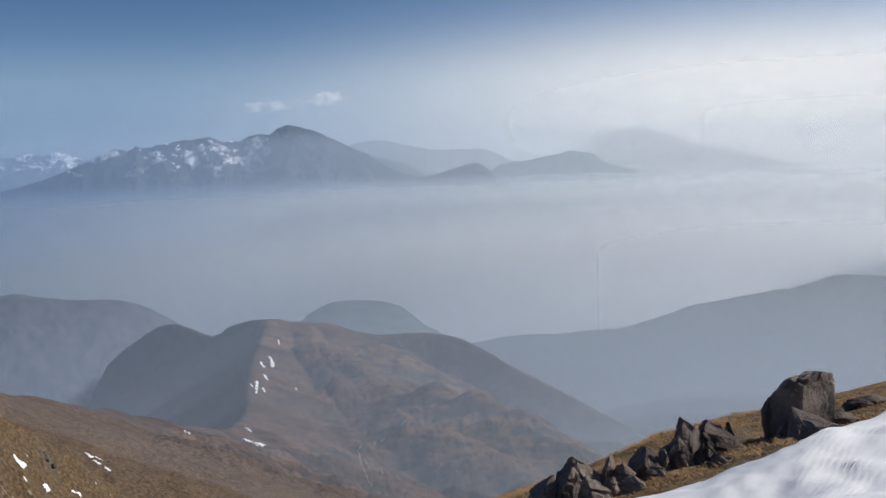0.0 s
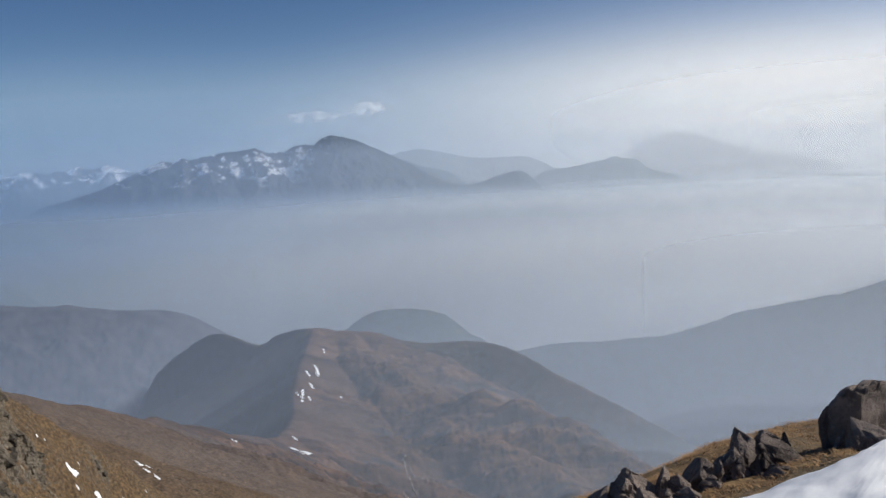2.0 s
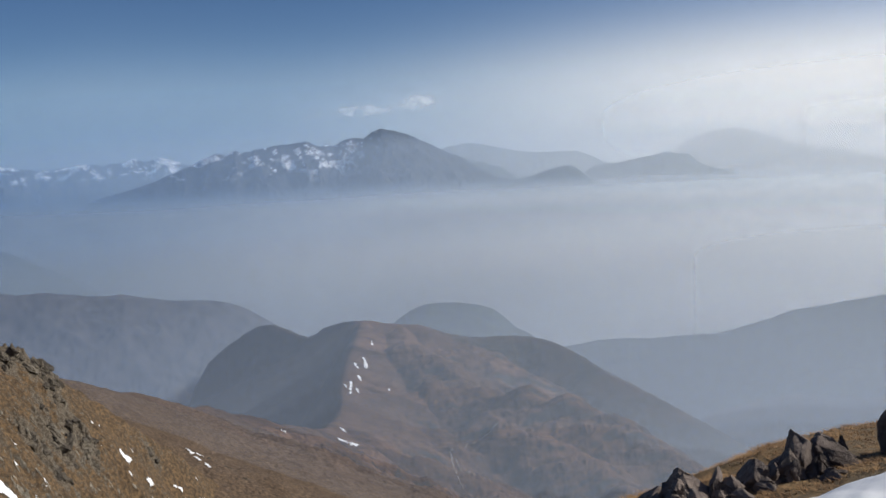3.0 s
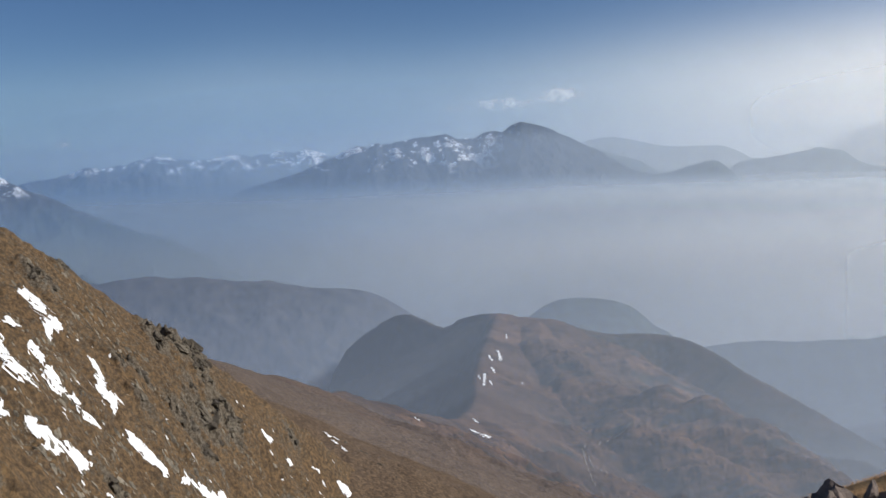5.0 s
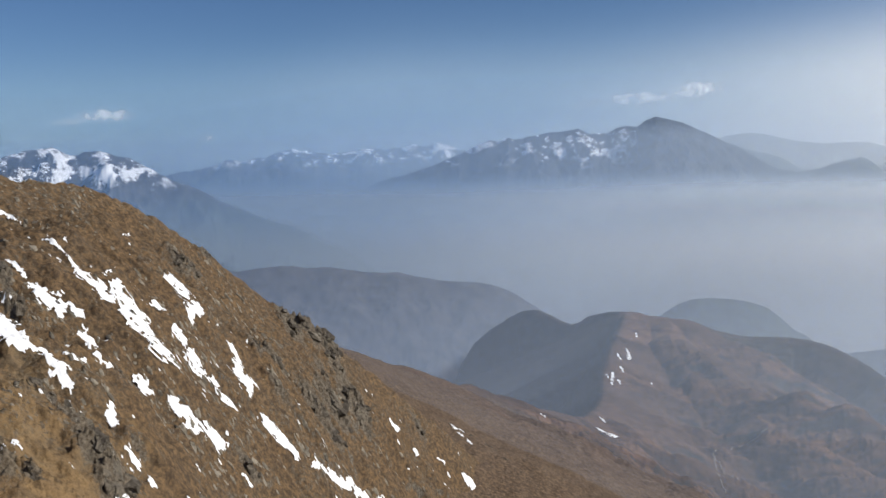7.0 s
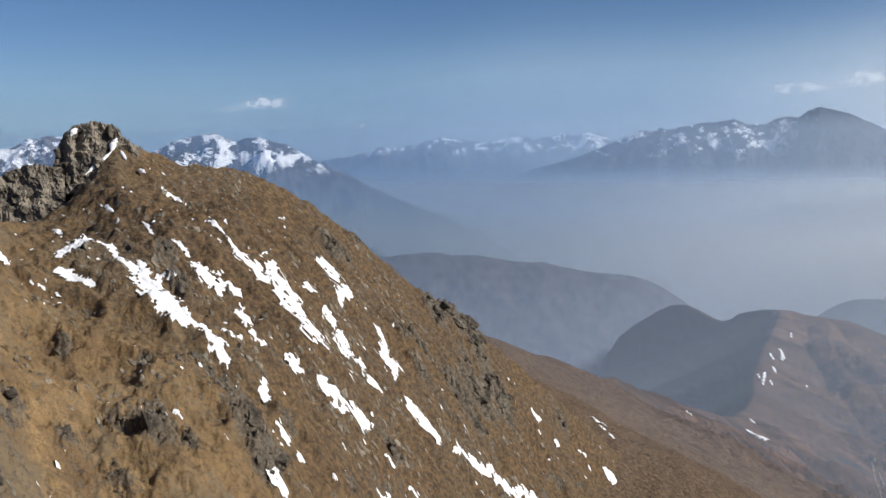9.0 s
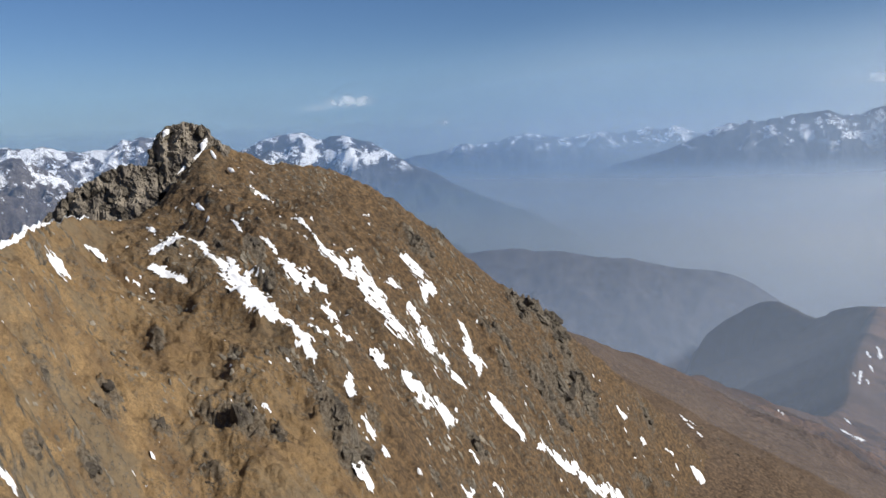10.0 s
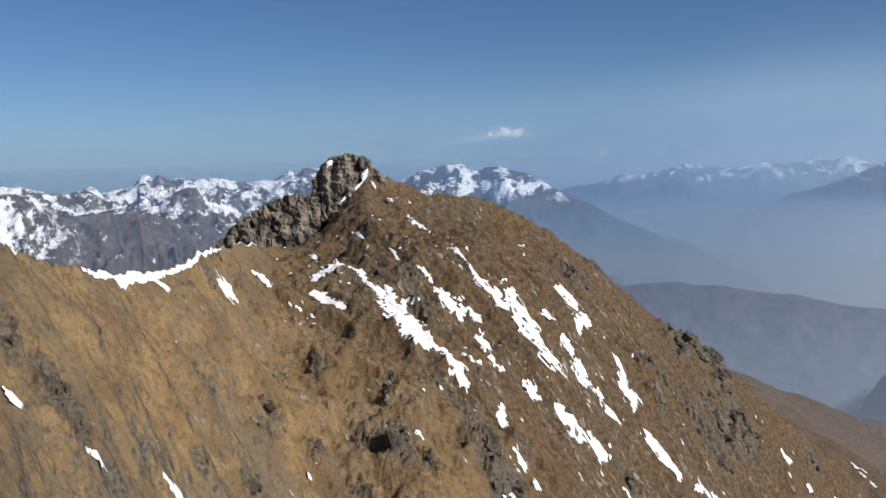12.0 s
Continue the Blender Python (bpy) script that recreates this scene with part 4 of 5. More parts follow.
slope_snow((-199.1, 127.8, 0.5), (-197.2, 129, 3.4), (-194.4, 130.4, 2.8), (-190.4, 131, 2.7), (-188.7, 131.7, 0.5))
slope_snow((-197.7, 121.3, 0.5), (-196.3, 121.9, 0.5), (-195.3, 123.3, 1))
slope_snow((-193.7, 124.6, 0.8), (-192, 124.8, 0.5))
slope_snow((-205, 115.8, 1), (-205.5, 117.6, 1.2), (-204.3, 118.8, 2.2), (-202.9, 119.8, 0.7))
slope_snow((-184.7, 96.5, 2.8), (-184.3, 96.9, 4.7), (-184.8, 98.3, 3.3), (-185, 99.7, 5.8), (-184.7, 100.3, 1.3))
slope_snow((-157.3, 69.6, 0.5), (-157.7, 70.9, 2.8), (-158.3, 72.5, 1.8))
slope_snow((-90.1, 25.3, 0.6), (-89.7, 25.9, 2.3), (-89.9, 26.6, 0.8))
slope_snow((-92.2, 33.2, 0.5), (-92.4, 33.9, 0.6), (-93.1, 34.8, 0.8), (-92.9, 35.1, 0.5))
slope_snow((-103.2, 45.8, 0.8), (-103, 46.4, 1.6), (-103.5, 47.4, 2.3), (-102.8, 47.6, 1.7))
slope_snow((-141.8, 114.4, 1.2), (-140.5, 114.7, 1.2))
slope_snow((-138.5, 87.1, 0.5), (-136.8, 86.5, 0.9))
slope_snow((-160.3, 234.3, 0.7), (-158.9, 235.3, 0.5))
slope_snow((-167.2, 295.2, 3.1), (-166.2, 298.2, 1.7))
slope_snow((-160.9, 299.2, 0.9), (-159.5, 300.3, 2.4))
slope_snow((-193.9, 191.1, 0.5), (-193.2, 188.3, 0.5))
slope_snow((-212.1, 214.5, 0.5), (-213.3, 218.3, 0.8))
slope_snow((-157.7, 115.7, 0.5), (-157.5, 116.4, 0.5))
slope_snow((-153.1, 222.8, 0.8), (-152.7, 231.1, 3.4), (-151.2, 238, 1.8), (-149, 244.4, 3.9), (-150.1, 256.5, 2.2), (-147.8, 263.4, 4.1))
slope_snow((-129.5, 125.5, 1.3), (-127.8, 126.4, 5.4), (-126.7, 127.7, 4.6))
slope_snow((-136.9, 142, 1.4), (-135.9, 141.9, 2.4))
slope_snow((-159.6, 315.9, 0.5), (-157.4, 319.9, 1.2))
slope_snow((-153.3, 325.2, 1.9), (-150.3, 327.4, 5.3), (-145.3, 326.8, 4.1), (-142, 326.2, 2))
slope_snow((-145.5, 184, 2.5), (-144.1, 183.1, 3))
slope_snow((-138.6, 170.3, 1.3), (-138.9, 175.3, 0.7))
slope_snow((-140.7, 185, 0.6), (-140.1, 188, 1.9))
slope_snow((-161.5, 298.4, 0.5), (-160.1, 299.6, 0.6))
slope_snow((-138.6, 87.6, 0.6), (-136.4, 86.7, 0.6))
snow_patch([(-132.5, 48.2, 0.33), (-137.4, 52.2, 0.88), (-144.6, 58.4, 1.2), (-155.1, 67.1, 1.3), (-168.8, 78, 1), (-179.2, 86.6, 0.94), (-191.9, 96.9, 0.94), (-201.2, 105.2, 0.72), (-211.6, 115.4, 0.55), (-221.3, 126.7, 0.44)], lambda X, Y: SLOPE_SNOW(X, Y) + 0.2, 640, 0.22, 0.45, 0.05,
           "rounded white snow cornice along the saddle")


def snow_streak(points, width, seed, label="narrow streak of snow in a crack of the rock tower"):
    """Snow packed along a crack: a lumpy, flattened roll between the given points."""
    pts = [Vector(p) for p in points]
    rng = random.Random(seed)
    path = []
    for p, q in zip(pts, pts[1:]):
        n = max(3, int((q - p).length / 0.5))
        path += [p.lerp(q, i / n) for i in range(n)]
    path.append(pts[-1])
    verts, faces, k = [], [], 8
    for i, p in enumerate(path):
        end = min(1.0, 0.25 + 1.6 * min(i, len(path) - 1 - i) / len(path) * 2)
        r = 0.5 * width * end * rng.uniform(0.6, 1.25)
        run = (path[min(i + 1, len(path) - 1)] - path[max(i - 1, 0)]).normalized()
        a = run.cross(Vector((0.8, -0.6, 0.2))).normalized()
        b = a.cross(run)
        for j in range(k):
            w = 2 * math.pi * j / k
            verts.append(p + a * r * math.cos(w) * rng.uniform(0.8, 1.2) + b * 0.6 * r * math.sin(w))
    for i in range(len(path) - 1):
        for j in range(k):
            faces.append((i * k + j, i * k + (j + 1) % k, (i + 1) * k + (j + 1) % k, (i + 1) * k + j))
    faces += [tuple(range(k - 1, -1, -1)), tuple(range((len(path) - 1) * k, len(path) * k))]
    me = bpy.data.meshes.new("snow_patch")
    me.from_pydata([tuple(v) for v in verts], [], faces)
    me.materials.append(SNOW)
    return tagged(new("snow_patch", me), label, "snow patch", "snow patches on the slope")


snow_streak([(-242.2, 179.0, 3.6), (-242.2, 177.6, 1.8), (-242.0, 176.7, -0.3)], 1.7, 1)
snow_streak([(-242.0, 176.7, -0.3), (-242.6, 174.4, -2.4), (-244.0, 171.6, -4.9), (-244.4, 169.2, -6.9)], 1.0, 2)
snow_streak([(-241.0, 179.2, 0.0), (-239.5, 178.9, -1.4), (-237.8, 178.6, -2.8)], 1.0, 3)
snow_streak([(-248.5, 170.2, 6.4), (-248.8, 169.2, 5.8), (-249.0, 168.2, 4.3)], 1.5, 4)
snow_streak([(-233.4, 179.4, -5.5), (-231.2, 180.1, -6.6)], 1.3, 5, "small patch of snow on the turf below the tower")
snow_streak([(-218.6, 157.0, -15.0), (-215.6, 157.1, -15.9)], 1.3, 6, "small patch of snow on the turf below the tower")
snow_streak([(-278.0, 151.4, -14.8), (-276.8, 153.4, -13.4)], 1.2, 7, "scrap of snow caught on the rock wall")


# ---------------------------------------------------------------- snow and paths on the brown hill
for i, row in enumerate([((-180.5, 372, 2.2), (-176, 366, 2.2)), ((-173, 363, 1.8), (-170, 361, 1.8)), ((-167.5, 360, 1.5), (-164, 357.5, 1.5)), ((-177, 372, 1.2), (-173, 370, 1.2))]):
    snow_patch(row, lambda X, Y: np.maximum(hill_height(X, Y), near_height(X, Y)), 720 + i, 0.4, 0.2, 1.0, "snow lying along the dark rock band")
for i, row in enumerate([
        ((-397.9, 1456.6, 5.1), (-388.4, 1438.1, 6.2), (-380.3, 1408.1, 7.2)),
        ((-399.6, 1413.7, 3.8), (-388.9, 1394.6, 7.1)),
        ((-379.3, 1359.7, 4.4), (-370.3, 1345.6, 6.2)),
        ((-380.6, 1325.2, 4.9), (-375.9, 1303, 4.9), (-369.2, 1276.7, 3.9)),
        ((-387.3, 1310.7, 2.9), (-380.4, 1298.5, 3.4)),
        ((-368.6, 1306.5, 3.8), (-360.9, 1293.6, 2.5)),
        ((-406.4, 1551.8, 2.5), (-401.2, 1535.5, 3.3)),
        ((-332.4, 1099.5, 4.2), (-324.2, 1091, 4.6)),
        ((-320.8, 1045.3, 4.5), (-314.1, 1045.6, 7.2), (-304.7, 1047.9, 7.2), (-296.1, 1053.1, 2)),
        ((-311, 837.3, 2.3), (-294.4, 802.8, 2.7)),
        ((-334.1, 1362.1, 3.1), (-330.1, 1352.3, 2.8))]):
    snow_patch(row, hill_height, 700 + i, 0.7, 0.6, 1.1, "small far snow patch on the brown hill", "snow patches on the brown hill")


def path_material():
    m = Nodes("pale_path_gravel")
    return m.surface(m.mix(m.noise(0.4, 4), (0.17, 0.135, 0.105), (0.26, 0.21, 0.165)), 0.95)


def hill_path(points, width, seed):
    """A worn track laid along the hillside."""
    P = np.array(points, float)
    run = np.concatenate([[0], np.cumsum(np.hypot(*np.diff(P, axis=0).T))])
    ss = np.arange(0, run[-1], 3.0)
    cx, cy = np.interp(ss, run, P[:, 0]), np.interp(ss, run, P[:, 1])
    cx, cy = cx + 3 * fbm(ss / 25, ss * 0, 3, 0.5, seed), cy + 3 * fbm(ss / 25, ss * 0, 3, 0.5, seed + 4)
    dx, dy = np.gradient(cx), np.gradient(cy)
    n = np.hypot(dx, dy) + 1e-9
    T = np.linspace(-width / 2, width / 2, 4)[None, :]
    X, Y = cx[:, None] - (dy / n)[:, None] * T, cy[:, None] + (dx / n)[:, None] * T
    ob = sheet("path", X, Y, hill_height(X, Y) + 0.7, PATH_GRAVEL)
    return tagged(ob, "pale worn track winding up the brown hillside", "path", "tracks on the brown hill")


PATH_GRAVEL = path_material()
for i, pts in enumerate([[(-213, 1201), (-213, 1189), (-201, 1171), (-187, 1149), (-173, 1115)], [(-213, 1189), (-190, 1101), (-180, 1072)], [(-199, 1226), (-185, 1272), (-172, 1278), (-160, 1286)]]):
    hill_path(pts, 1.3, 5 + i)


# ---------------------------------------------------------------- loose stones and specks of snow on the slope
def scattered(name, count, sizes, material, seed, label, category, near=None, lift=0.05, flat=1.0):
    """Many small angular pieces strewn over the slope, one mesh."""
    rng = np.random.RandomState(seed)
    base = bmesh.new()
    bmesh.ops.create_icosphere(base, subdivisions=1, radius=0.5)
    bv = np.array([v.co[:] for v in base.verts])
    bf = np.array([[v.index for v in f.verts] for f in base.faces])
    base.free()
    verts, faces = [], []
    done = 0
    while done < count:
        if near and rng.rand() < 0.8:
            row = near[rng.randint(len(near))]
            cx, cy = row[0][0] + rng.normal(0, 6), row[0][1] + rng.normal(0, 8)
        else:
            az, r = radians(rng.uniform(24, 77)), math.sqrt(rng.uniform(95 ** 2, 330 ** 2))
            cx, cy = -math.sin(az) * r, math.cos(az) * r
            if float(fbm(np.array([(0.93 * cx + 0.36 * cy) / 34]), np.array([(0.93 * cy - 0.36 * cx) / 13]), 3, 0.6, 57)[0]) + rng.normal(0, 0.12) < 0.12:
                continue
        s = rng.uniform(*sizes) * rng.uniform(0.4, 1.0) * min(1.0, math.hypot(cx, cy) / 230)
        v = bv * (1 + 0.7 * (rng.rand(len(bv), 1) - 0.5)) * np.array([s * rng.uniform(1.0, 1.7), s * rng.uniform(0.7, 1.0), s * 0.75 * flat])
        a = rng.normal(0.37, 0.45)
        x, y = v[:, 0] * math.cos(a) - v[:, 1] * math.sin(a) + cx, v[:, 0] * math.sin(a) + v[:, 1] * math.cos(a) + cy
        faces.append(bf + done * len(bv))
        verts.append(np.stack([x, y, v[:, 2] + lift * s, x, y], -1))
        done += 1
    verts = np.concatenate(verts)
    verts[:, 2] += near_height(verts[:, 3], verts[:, 4])
    verts, faces = verts[:, :3].tolist(), np.concatenate(faces).tolist()
    me = bpy.data.meshes.new(name)
    me.from_pydata(verts, [], faces)
    me.materials.append(material)
    return tagged(new(name, me), label, category, kind="stuff")


scattered("loose_stones", 5200, (0.4, 1.6), FIELD_STONE, 3, "grey-brown stones strewn over the dry grass slope", "stones")
scattered("snow_specks", 220, (0.5, 1.3), SNOW, 4, "tiny leftover specks of snow on the slope", "snow", PATCHES, 0.04, 0.3)


# ---------------------------------------------------------------- the summit at the camera's feet
A, D = np.meshgrid(np.radians(np.linspace(12, -175, 520)), np.linspace(0, 1, 110), indexing="ij")
edge = np.interp(np.degrees(A), [-175, -60, -25, -20.8, -18.8, -15.8, -12, -7, -2, 12], [12, 16, 14.6, 13.6, 12.4, 10.4, 9.9, 9.3, 8.7, 6.0])
edge = edge - 0.04 + 0.25 * fbm(np.degrees(A) * 0.16, A * 0, 4, 0.6, 77)
R = 0.04 + (edge - 0.04) * D
X, Y = -np.sin(A) * R, np.cos(A) * R
lift = 0.17 * np.sqrt(np.clip((edge - R) / 0.55, 0, 1)) - 0.04 + 0.05 * fbm(X * 0.9, Y * 0.9, 4, 0.55, 78) * np.clip((edge - R) / 0.6, 0, 1)
snowfield = sheet("snow_cap", X, Y, summit_height(X, Y) + lift, SNOW)
tagged(snowfield, "thick white old snow covering the summit", "snow", kind="structure")

STONE = rock_material("summit_rock", (0.060, 0.046, 0.040), (0.240, 0.192, 0.164), lichen=(0.32, 0.27, 0.22), scale=3.0)


def wedge_rock(seed, w, d, h, apex):
    """A frost-split wedge of rock, base at z = 0, its broken top edge set off to one side by apex."""
    rng = random.Random(seed)
    bm = bmesh.new()
    for k in range(6):
        a = k * math.pi / 3 + rng.uniform(-0.35, 0.35)
        bm.verts.new((math.cos(a) * w * 0.55 * rng.uniform(0.8, 1.1), math.sin(a) * d * 0.55 * rng.uniform(0.8, 1.1), -0.25 * h))
        if k % 2 == 0:
            bm.verts.new((math.cos(a) * w * 0.5 + apex * 0.3 * w, math.sin(a) * d * 0.48, h * rng.uniform(0.25, 0.6)))
    for t in (-1, 1, 0.2, -0.4, 0.6):
        bm.verts.new((apex * w + rng.uniform(-0.18, 0.18) * w, t * d * 0.34, h * (1.0 if t == 0.2 else rng.uniform(0.45, 0.88))))
    bmesh.ops.convex_hull(bm, input=bm.verts)
    for v in [v for v in bm.verts if not v.link_faces]:
        bm.verts.remove(v)
    bmesh.ops.bevel(bm, geom=bm.edges[:], offset=0.006, segments=1, affect="EDGES", clamp_overlap=True)
    bmesh.ops.triangulate(bm, faces=bm.faces)
    bmesh.ops.subdivide_edges(bm, edges=bm.edges[:], cuts=4, use_grid_fill=True)
    shift = Vector((seed * 2.3, seed * 0.7, 0))
    for v in bm.verts:
        n = noise.fractal(v.co * 5.0 + shift, 0.6, 2.1, 4)
        lay = abs(noise.noise(Vector((v.co.x * 6 + v.co.z * 5, v.co.y * 3, v.co.z * 4)) + shift))
        v.co += Vector((v.co.x, v.co.y, 0.0)).normalized() * (0.026 * n - 0.055 * max(0.0, 0.14 - lay) / 0.14)
    me = bpy.data.meshes.new("rock")
    bm.to_mesh(me)
    bm.free()
    me.materials.append(STONE)
    return me


# x, y, width, depth, height, apex, turn, seed, label
SUMMIT_ROCKS = [
    (0.58, 9.87, 0.54, 0.45, 0.43, -0.12, 15, 612, "dark rock with cracked faces"),
    (0.85, 10.02, 0.22, 0.34, 0.41, 0.18, 10, 613, "thin upright slab of dark rock"),
    (1.03, 9.95, 0.27, 0.28, 0.25, 0.10, 40, 614, "dark broken rock among others"),
    (1.31, 10.30, 0.48, 0.40, 0.31, 0.15, 20, 615, "dark broken rock among others"),
    (1.59, 10.55, 0.50, 0.42, 0.38, 0.12, 5, 616, "dark ridged rock below a pointed one"),
    (1.86, 10.74, 0.46, 0.42, 0.54, -0.05, 25, 617, "dark pointed rock with a pale lit side"),
    (2.25, 10.84, 0.58, 0.46, 0.38, -0.28, -5, 618, "grey slanting slab of rock"),
    (2.41, 11.36, 0.17, 0.16, 0.34, 0.0, 10, 619, "small dark stone on the grassy edge"),
    (3.30, 10.95, 0.64, 0.46, 0.36, -0.22, 0, 620, "pointed grey stone in front of the boulder"),
    (4.69, 13.26, 0.60, 0.36, 0.14, 0.10, 30, 621, "dark flat stone beside the snow"),
    (4.10, 12.39, 0.38, 0.30, 0.20, -0.10, 10, 622, "dark flat stone beside the snow"),
    (1.12, 9.70, 0.26, 0.24, 0.14, 0.10, 60, 623, "broken grey-brown stone at the snow's edge"),
    (0.71, 9.47, 0.34, 0.30, 0.30, -0.15, 20, 624, "dark rock with cracked faces"),
    (1.41, 10.04, 0.30, 0.26, 0.13, 0.10, 80, 625, "broken grey-brown stone at the snow's edge"),
    (0.44, 9.68, 0.30, 0.26, 0.38, 0.15, 5, 626, "dark rock with cracked faces"),
    (1.72, 10.38, 0.30, 0.26, 0.24, 0.20, 15, 627, "dark broken rock among others"),
    (0.20, 9.70, 0.38, 0.30, 0.30, 0.20, 30, 628, "dark rock with cracked faces"),
    (1.98, 10.45, 0.26, 0.22, 0.24, -0.10, 50, 629, "grey stone wedged between larger rocks"),
    (1.45, 10.28, 0.22, 0.22, 0.26, 0.20, 10, 630, "dark broken rock among others"),
    (0.95, 9.72, 0.24, 0.22, 0.17, -0.20, 35, 631, "dark broken rock among others"),
    (2.10, 10.25, 0.28, 0.24, 0.12, 0.10, 40, 632, "flat stone half covered by grass"),
    (3.02, 11.25, 0.22, 0.20, 0.26, 0.15, 25, 633, "pale stone leaning against the boulder"),
    (3.80, 12.40, 0.26, 0.22, 0.16, 0.00, 20, 634, "small dark stone in dry grass"),
]
for rx, ry, w, d, h, apex, turn, seed, label in SUMMIT_ROCKS:
    rock = new("rock", wedge_rock(seed, w * 1.1, d * 1.1, h, apex))
    rock.matrix_basis = pose(rx, ry, float(summit_height(np.array([rx]), np.array([ry]))[0]), 0, 0, turn - 12)
    tagged(rock, label, "rock", "rocks along the summit edge")


def upright_boulder():
    """The big boulder: a split block with a sheer dark side and a higher shoulder."""
    corners = [(-0.44, -0.26, -0.2), (0.02, -0.42, -0.2), (0.44, 0.06, -0.2), (0.40, 0.36, -0.2), (-0.40, 0.36, -0.2), (-0.50, -0.06, 0.34), (-0.42, -0.20, 0.52), (-0.30, -0.28, 0.62),
               (-0.12, -0.34, 0.80), (0.04, -0.40, 0.78), (0.03, -0.43, 0.30), (0.30, -0.08, 0.86), (0.42, 0.02, 0.84), (0.44, 0.16, 0.80), (0.10, 0.28, 0.80), (-0.24, 0.26, 0.66), (0.47, 0.08, 0.25)]
    bm = bmesh.new()
    for c in corners:
        bm.verts.new(c)
    bmesh.ops.convex_hull(bm, input=bm.verts)
    bmesh.ops.dissolve_limit(bm, angle_limit=radians(8), verts=bm.verts, edges=bm.edges)
    bmesh.ops.bevel(bm, geom=bm.edges[:], offset=0.03, segments=2, affect="EDGES", clamp_overlap=True)
    bmesh.ops.triangulate(bm, faces=bm.faces)
    bmesh.ops.subdivide_edges(bm, edges=bm.edges[:], cuts=6, use_grid_fill=True)
    for v in bm.verts:
        n = noise.fractal(v.co * 2.6, 0.7, 2.1, 5)
        crack = abs(noise.noise(Vector((v.co.x * 4.5, v.co.y * 4.5, v.co.z * 1.3))))
        v.co += Vector((v.co.x, v.co.y, v.co.z - 0.3)).normalized() * (0.035 * n - 0.05 * max(0.0, 0.10 - crack) / 0.10)
    me = bpy.data.meshes.new("boulder")
    bm.to_mesh(me)
    bm.free()
    me.materials.append(STONE)
    ob = new("boulder", me)
    ob.matrix_basis = pose(3.32, 11.6, float(summit_height(np.array([3.32]), np.array([11.6]))[0]) - 0.05, 0, 0, -16) @ Matrix.Diagonal((0.86, 0.95, 1.0, 1))
    return tagged(ob, "large upright brown boulder standing in dry grass", "rock", "rocks along the summit edge")


upright_boulder()


def straw_material():
    m = Nodes("dry_straw_grass")
    c = m.mix(m.ramp(m.noise(3.0, 4, 0.6), 0.35, 0.65), (0.21, 0.120, 0.058), (0.40, 0.245, 0.115))
    return m.surface(c, 0.8, None, 0.1, 0.2)


def grass_tufts():
    """Dry bent grass in tufts over the brow, between the rocks."""
    rng = np.random.RandomState(12)
    az, r = np.radians(rng.uniform(-27, 3, 1900)), rng.uniform(8.8, 17, 1900)
    lim = np.interp(np.degrees(az), [-60, -25, -20.8, -18.8, -15.8, -12, -7, -2, 12], [16, 14.6, 13.6, 12.4, 10.4, 9.9, 9.3, 8.7, 6.0])
    az, r = az[r > lim + 0.1], r[r > lim + 0.1]
    n, per = len(az), 16
    bx = np.repeat(-np.sin(az) * r, per) + rng.normal(0, 0.07, n * per)
    by = np.repeat(np.cos(az) * r, per) + rng.normal(0, 0.07, n * per)
    bz = summit_height(bx, by) - 0.02
    a = np.repeat(rng.uniform(0, 6.28, n), per) + rng.normal(0, 0.9, n * per)
    h, out, w = rng.uniform(0.012, 0.055, n * per), rng.uniform(0.06, 0.17, n * per), rng.uniform(0.004, 0.008, n * per)
    dx, dy, px, py = np.cos(a), np.sin(a), -np.sin(a) * w, np.cos(a) * w
    rows = [(bx - px, by - py, bz), (bx + px, by + py, bz), (bx + dx * out * 0.4 + px * 0.8, by + dy * out * 0.4 + py * 0.8, bz + h * 0.8),
            (bx + dx * out * 0.4 - px * 0.8, by + dy * out * 0.4 - py * 0.8, bz + h * 0.8), (bx + dx * out, by + dy * out, bz + h)]
    verts = np.stack([np.stack(p, -1) for p in rows], 1).reshape(-1, 3).tolist()
    faces = [f for i in range(0, 5 * n * per, 5) for f in ((i, i + 1, i + 2, i + 3), (i + 3, i + 2, i + 4))]
    me = bpy.data.meshes.new("grass_tufts")
    me.from_pydata(verts, [], faces)
    me.materials.append(straw_material())
    return tagged(new("grass_tufts", me), "dry straw-coloured grass tufts between the summit rocks", "grass", kind="stuff")


grass_tufts()


# ---------------------------------------------------------------- haze
HAZE_TURN = 16.0      # beyond this azimuth the banks run on straight


def haze(radius, low, high, top, soft, ceiling, thin=0.85, pale=0.0):
    """A bank of haze across the valley, from its floor up."""
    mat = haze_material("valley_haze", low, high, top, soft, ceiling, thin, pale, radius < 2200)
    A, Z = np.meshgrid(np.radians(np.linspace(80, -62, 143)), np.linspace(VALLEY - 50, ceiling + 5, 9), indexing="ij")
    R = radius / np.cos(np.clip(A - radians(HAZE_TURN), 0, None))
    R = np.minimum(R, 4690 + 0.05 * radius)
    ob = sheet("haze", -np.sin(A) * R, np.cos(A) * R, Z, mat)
    return tagged(ob, "soft grey-blue haze lying in the valley, tinted paler towards the sun", "haze", kind="stuff")


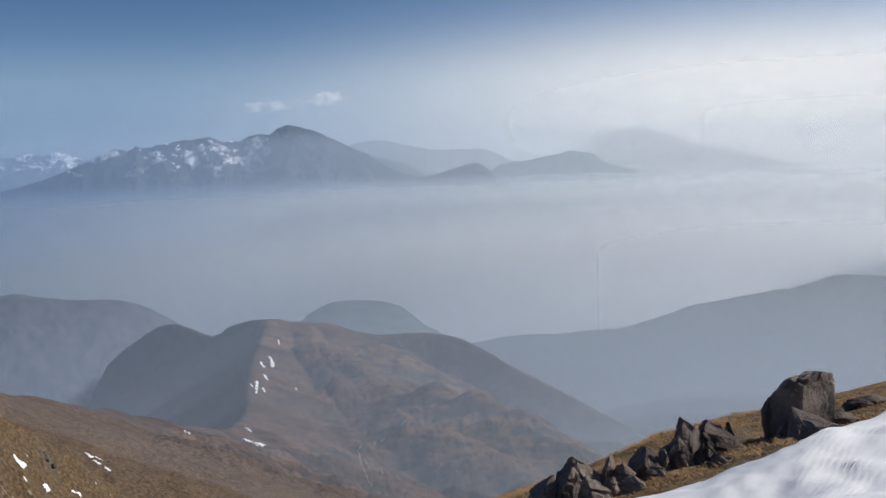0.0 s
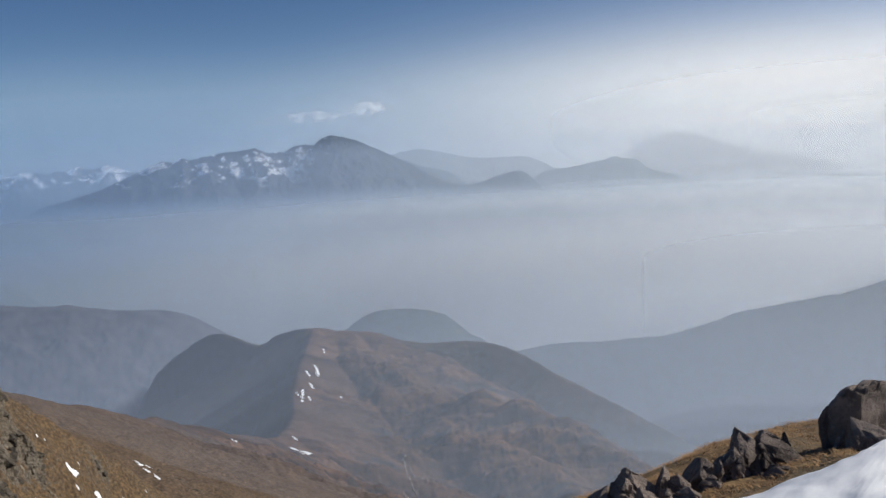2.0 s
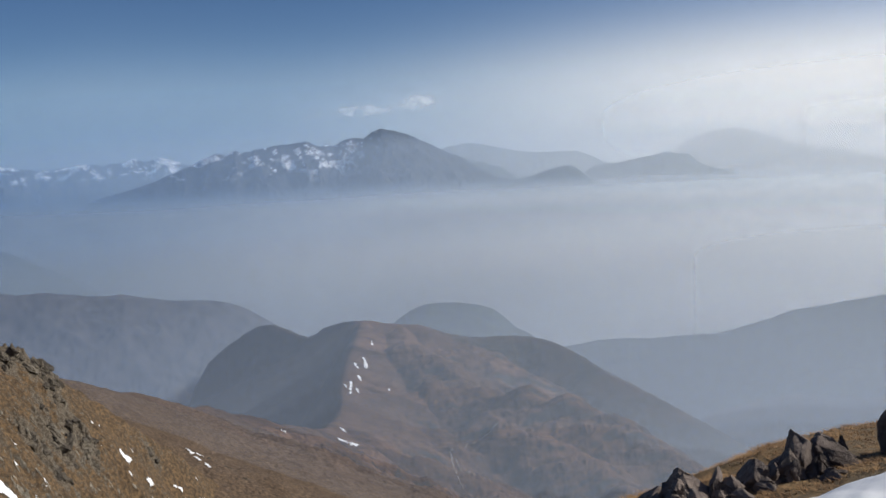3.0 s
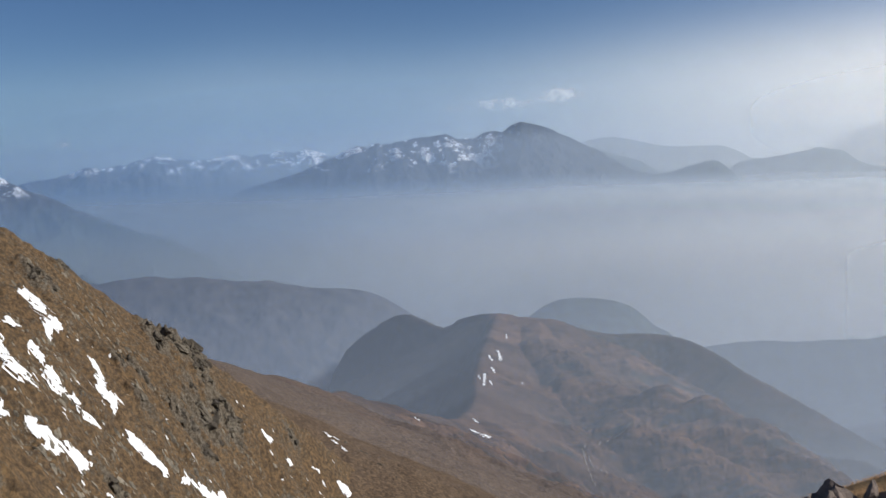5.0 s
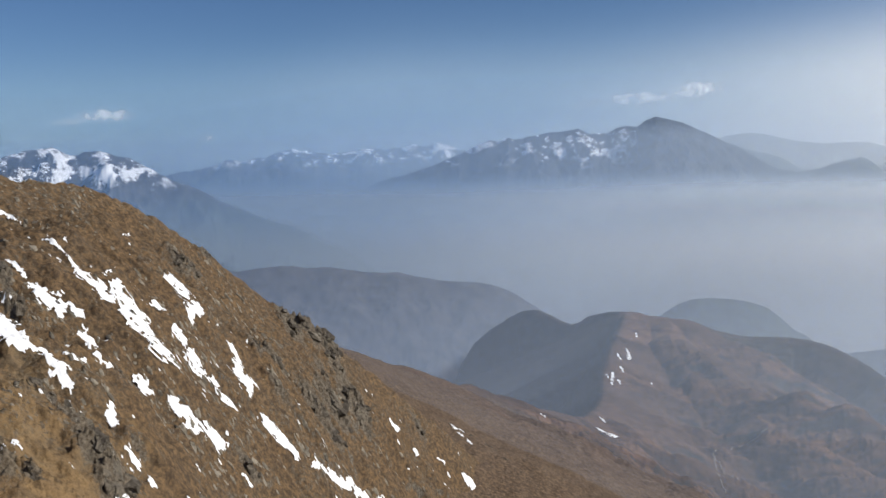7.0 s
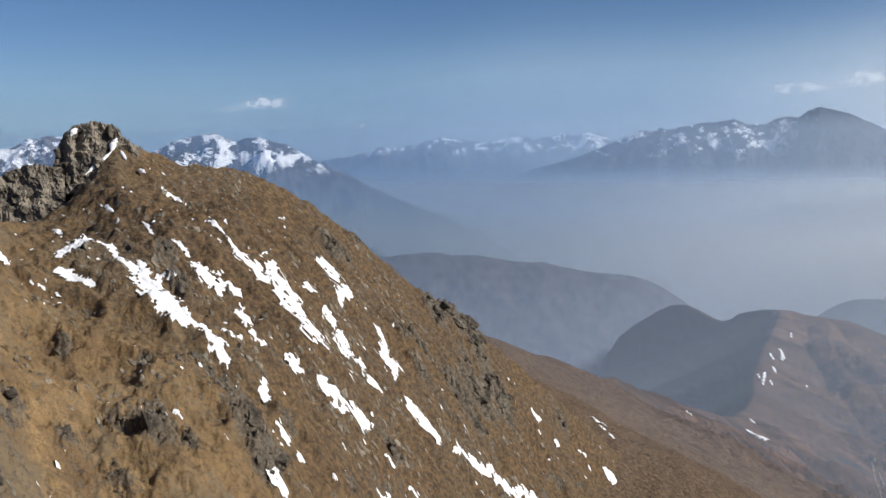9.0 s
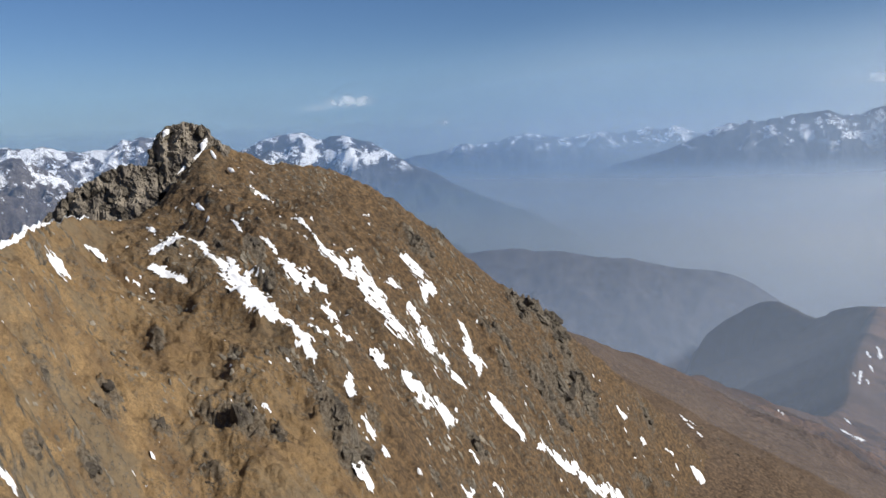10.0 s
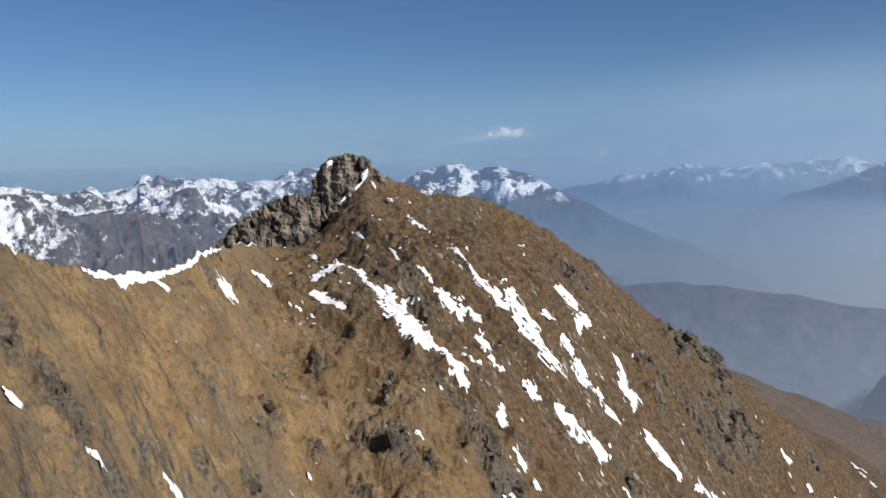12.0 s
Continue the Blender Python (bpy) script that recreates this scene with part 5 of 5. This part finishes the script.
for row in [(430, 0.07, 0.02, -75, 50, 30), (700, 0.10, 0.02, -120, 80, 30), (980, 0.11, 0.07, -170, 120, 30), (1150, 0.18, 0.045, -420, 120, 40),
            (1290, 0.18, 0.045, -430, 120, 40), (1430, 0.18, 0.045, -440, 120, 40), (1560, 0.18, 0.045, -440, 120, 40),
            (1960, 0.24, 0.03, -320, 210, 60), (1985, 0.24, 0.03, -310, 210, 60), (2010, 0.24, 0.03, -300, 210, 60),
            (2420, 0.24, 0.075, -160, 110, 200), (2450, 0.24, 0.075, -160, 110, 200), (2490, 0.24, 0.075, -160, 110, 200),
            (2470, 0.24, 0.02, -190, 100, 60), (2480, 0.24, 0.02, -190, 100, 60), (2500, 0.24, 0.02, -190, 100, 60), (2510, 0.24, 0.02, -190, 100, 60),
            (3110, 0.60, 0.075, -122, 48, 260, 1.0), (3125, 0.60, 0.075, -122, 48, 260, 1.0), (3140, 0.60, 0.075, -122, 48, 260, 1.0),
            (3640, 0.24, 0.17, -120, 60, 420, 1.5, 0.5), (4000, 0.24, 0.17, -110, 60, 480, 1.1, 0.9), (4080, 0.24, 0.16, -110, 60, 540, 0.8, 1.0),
            # tall far banks also paint the sky's pale glow on the sun's side
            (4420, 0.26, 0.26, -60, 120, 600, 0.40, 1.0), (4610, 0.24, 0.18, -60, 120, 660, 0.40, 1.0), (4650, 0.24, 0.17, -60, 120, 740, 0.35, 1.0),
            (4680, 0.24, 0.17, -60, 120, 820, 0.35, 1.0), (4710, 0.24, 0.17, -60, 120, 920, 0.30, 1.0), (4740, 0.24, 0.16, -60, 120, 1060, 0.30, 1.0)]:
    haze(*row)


# ---------------------------------------------------------------- clouds
def cloud(az, el, width, height, seed, dense, label):
    """A thin far wisp of fair-weather cloud, with a ragged edge."""
    m = Nodes("white_wisp")
    tc = m.nodes.new("ShaderNodeTexCoord").outputs["Generated"]
    x, y, z = m.split(tc)
    n = m.noise(2.6, 6, 0.55, ((2.4, 1.0, 0.7), (0, 0, seed)), tc)
    shift = m.math("MULTIPLY", m.math("SUBTRACT", m.noise(2.3, 4, 0.6, ((2.0, 1, 1), (0, 0, seed)), tc), 0.5), 0.5)
    ex = m.math("POWER", m.math("ABSOLUTE", m.math("SUBTRACT", m.math("MULTIPLY", x, 2.0), 1.0)), 2.0)
    ez = m.math("POWER", m.math("ABSOLUTE", m.math("SUBTRACT", m.math("MULTIPLY", m.math("ADD", z, shift), 2.0), 0.85)), 2.0)
    body = m.math("SUBTRACT", 1.0, m.math("ADD", ex, ez), clamp=True)
    dens = m.ramp(m.math("MULTIPLY", body, m.ramp(n, 0.10, 0.75)), 0.01, 0.9, 0.0, dense * 0.65)
    lit, blend = scatter(m, (0.93, 0.90, 0.88))
    m.links.new(blend(dens, m.nodes.new("ShaderNodeBsdfTransparent").outputs[0], lit), m.out.inputs["Surface"])
    d = 4640.0
    A, E = np.meshgrid(np.radians(np.linspace(az + width / 2, az - width / 2, 24)), np.linspace(el - height / 2, el + height / 2, 6), indexing="ij")
    Z = EYE_Z + d * np.tan(np.radians(E))
    ob = sheet("cloud", -np.sin(A) * d, np.cos(A) * d, Z, m.mat)
    return tagged(ob, label, "cloud", "small clouds over the far mountains")


cloud(14.6, 2.75, 6.0, 1.0, 3, 0.5, "thin flat wisp of white cloud over the main peak")
cloud(11.3, 3.15, 3.8, 1.1, 11, 0.65, "small bright puff of white cloud over the main peak")
cloud(17.6, 2.5, 2.2, 0.6, 17, 0.25, "faint scrap of cloud beside the larger wisp")
cloud(45.2, 2.35, 3.8, 0.9, 23, 0.45, "small flat wisp of cloud over the snowy mountains")
cloud(47.2, 2.0, 2.2, 0.5, 29, 0.2, "faint thin scrap of cloud")
cloud(39.7, 1.0, 1.2, 0.5, 31, 0.3, "tiny wisp of cloud above the distant alps")
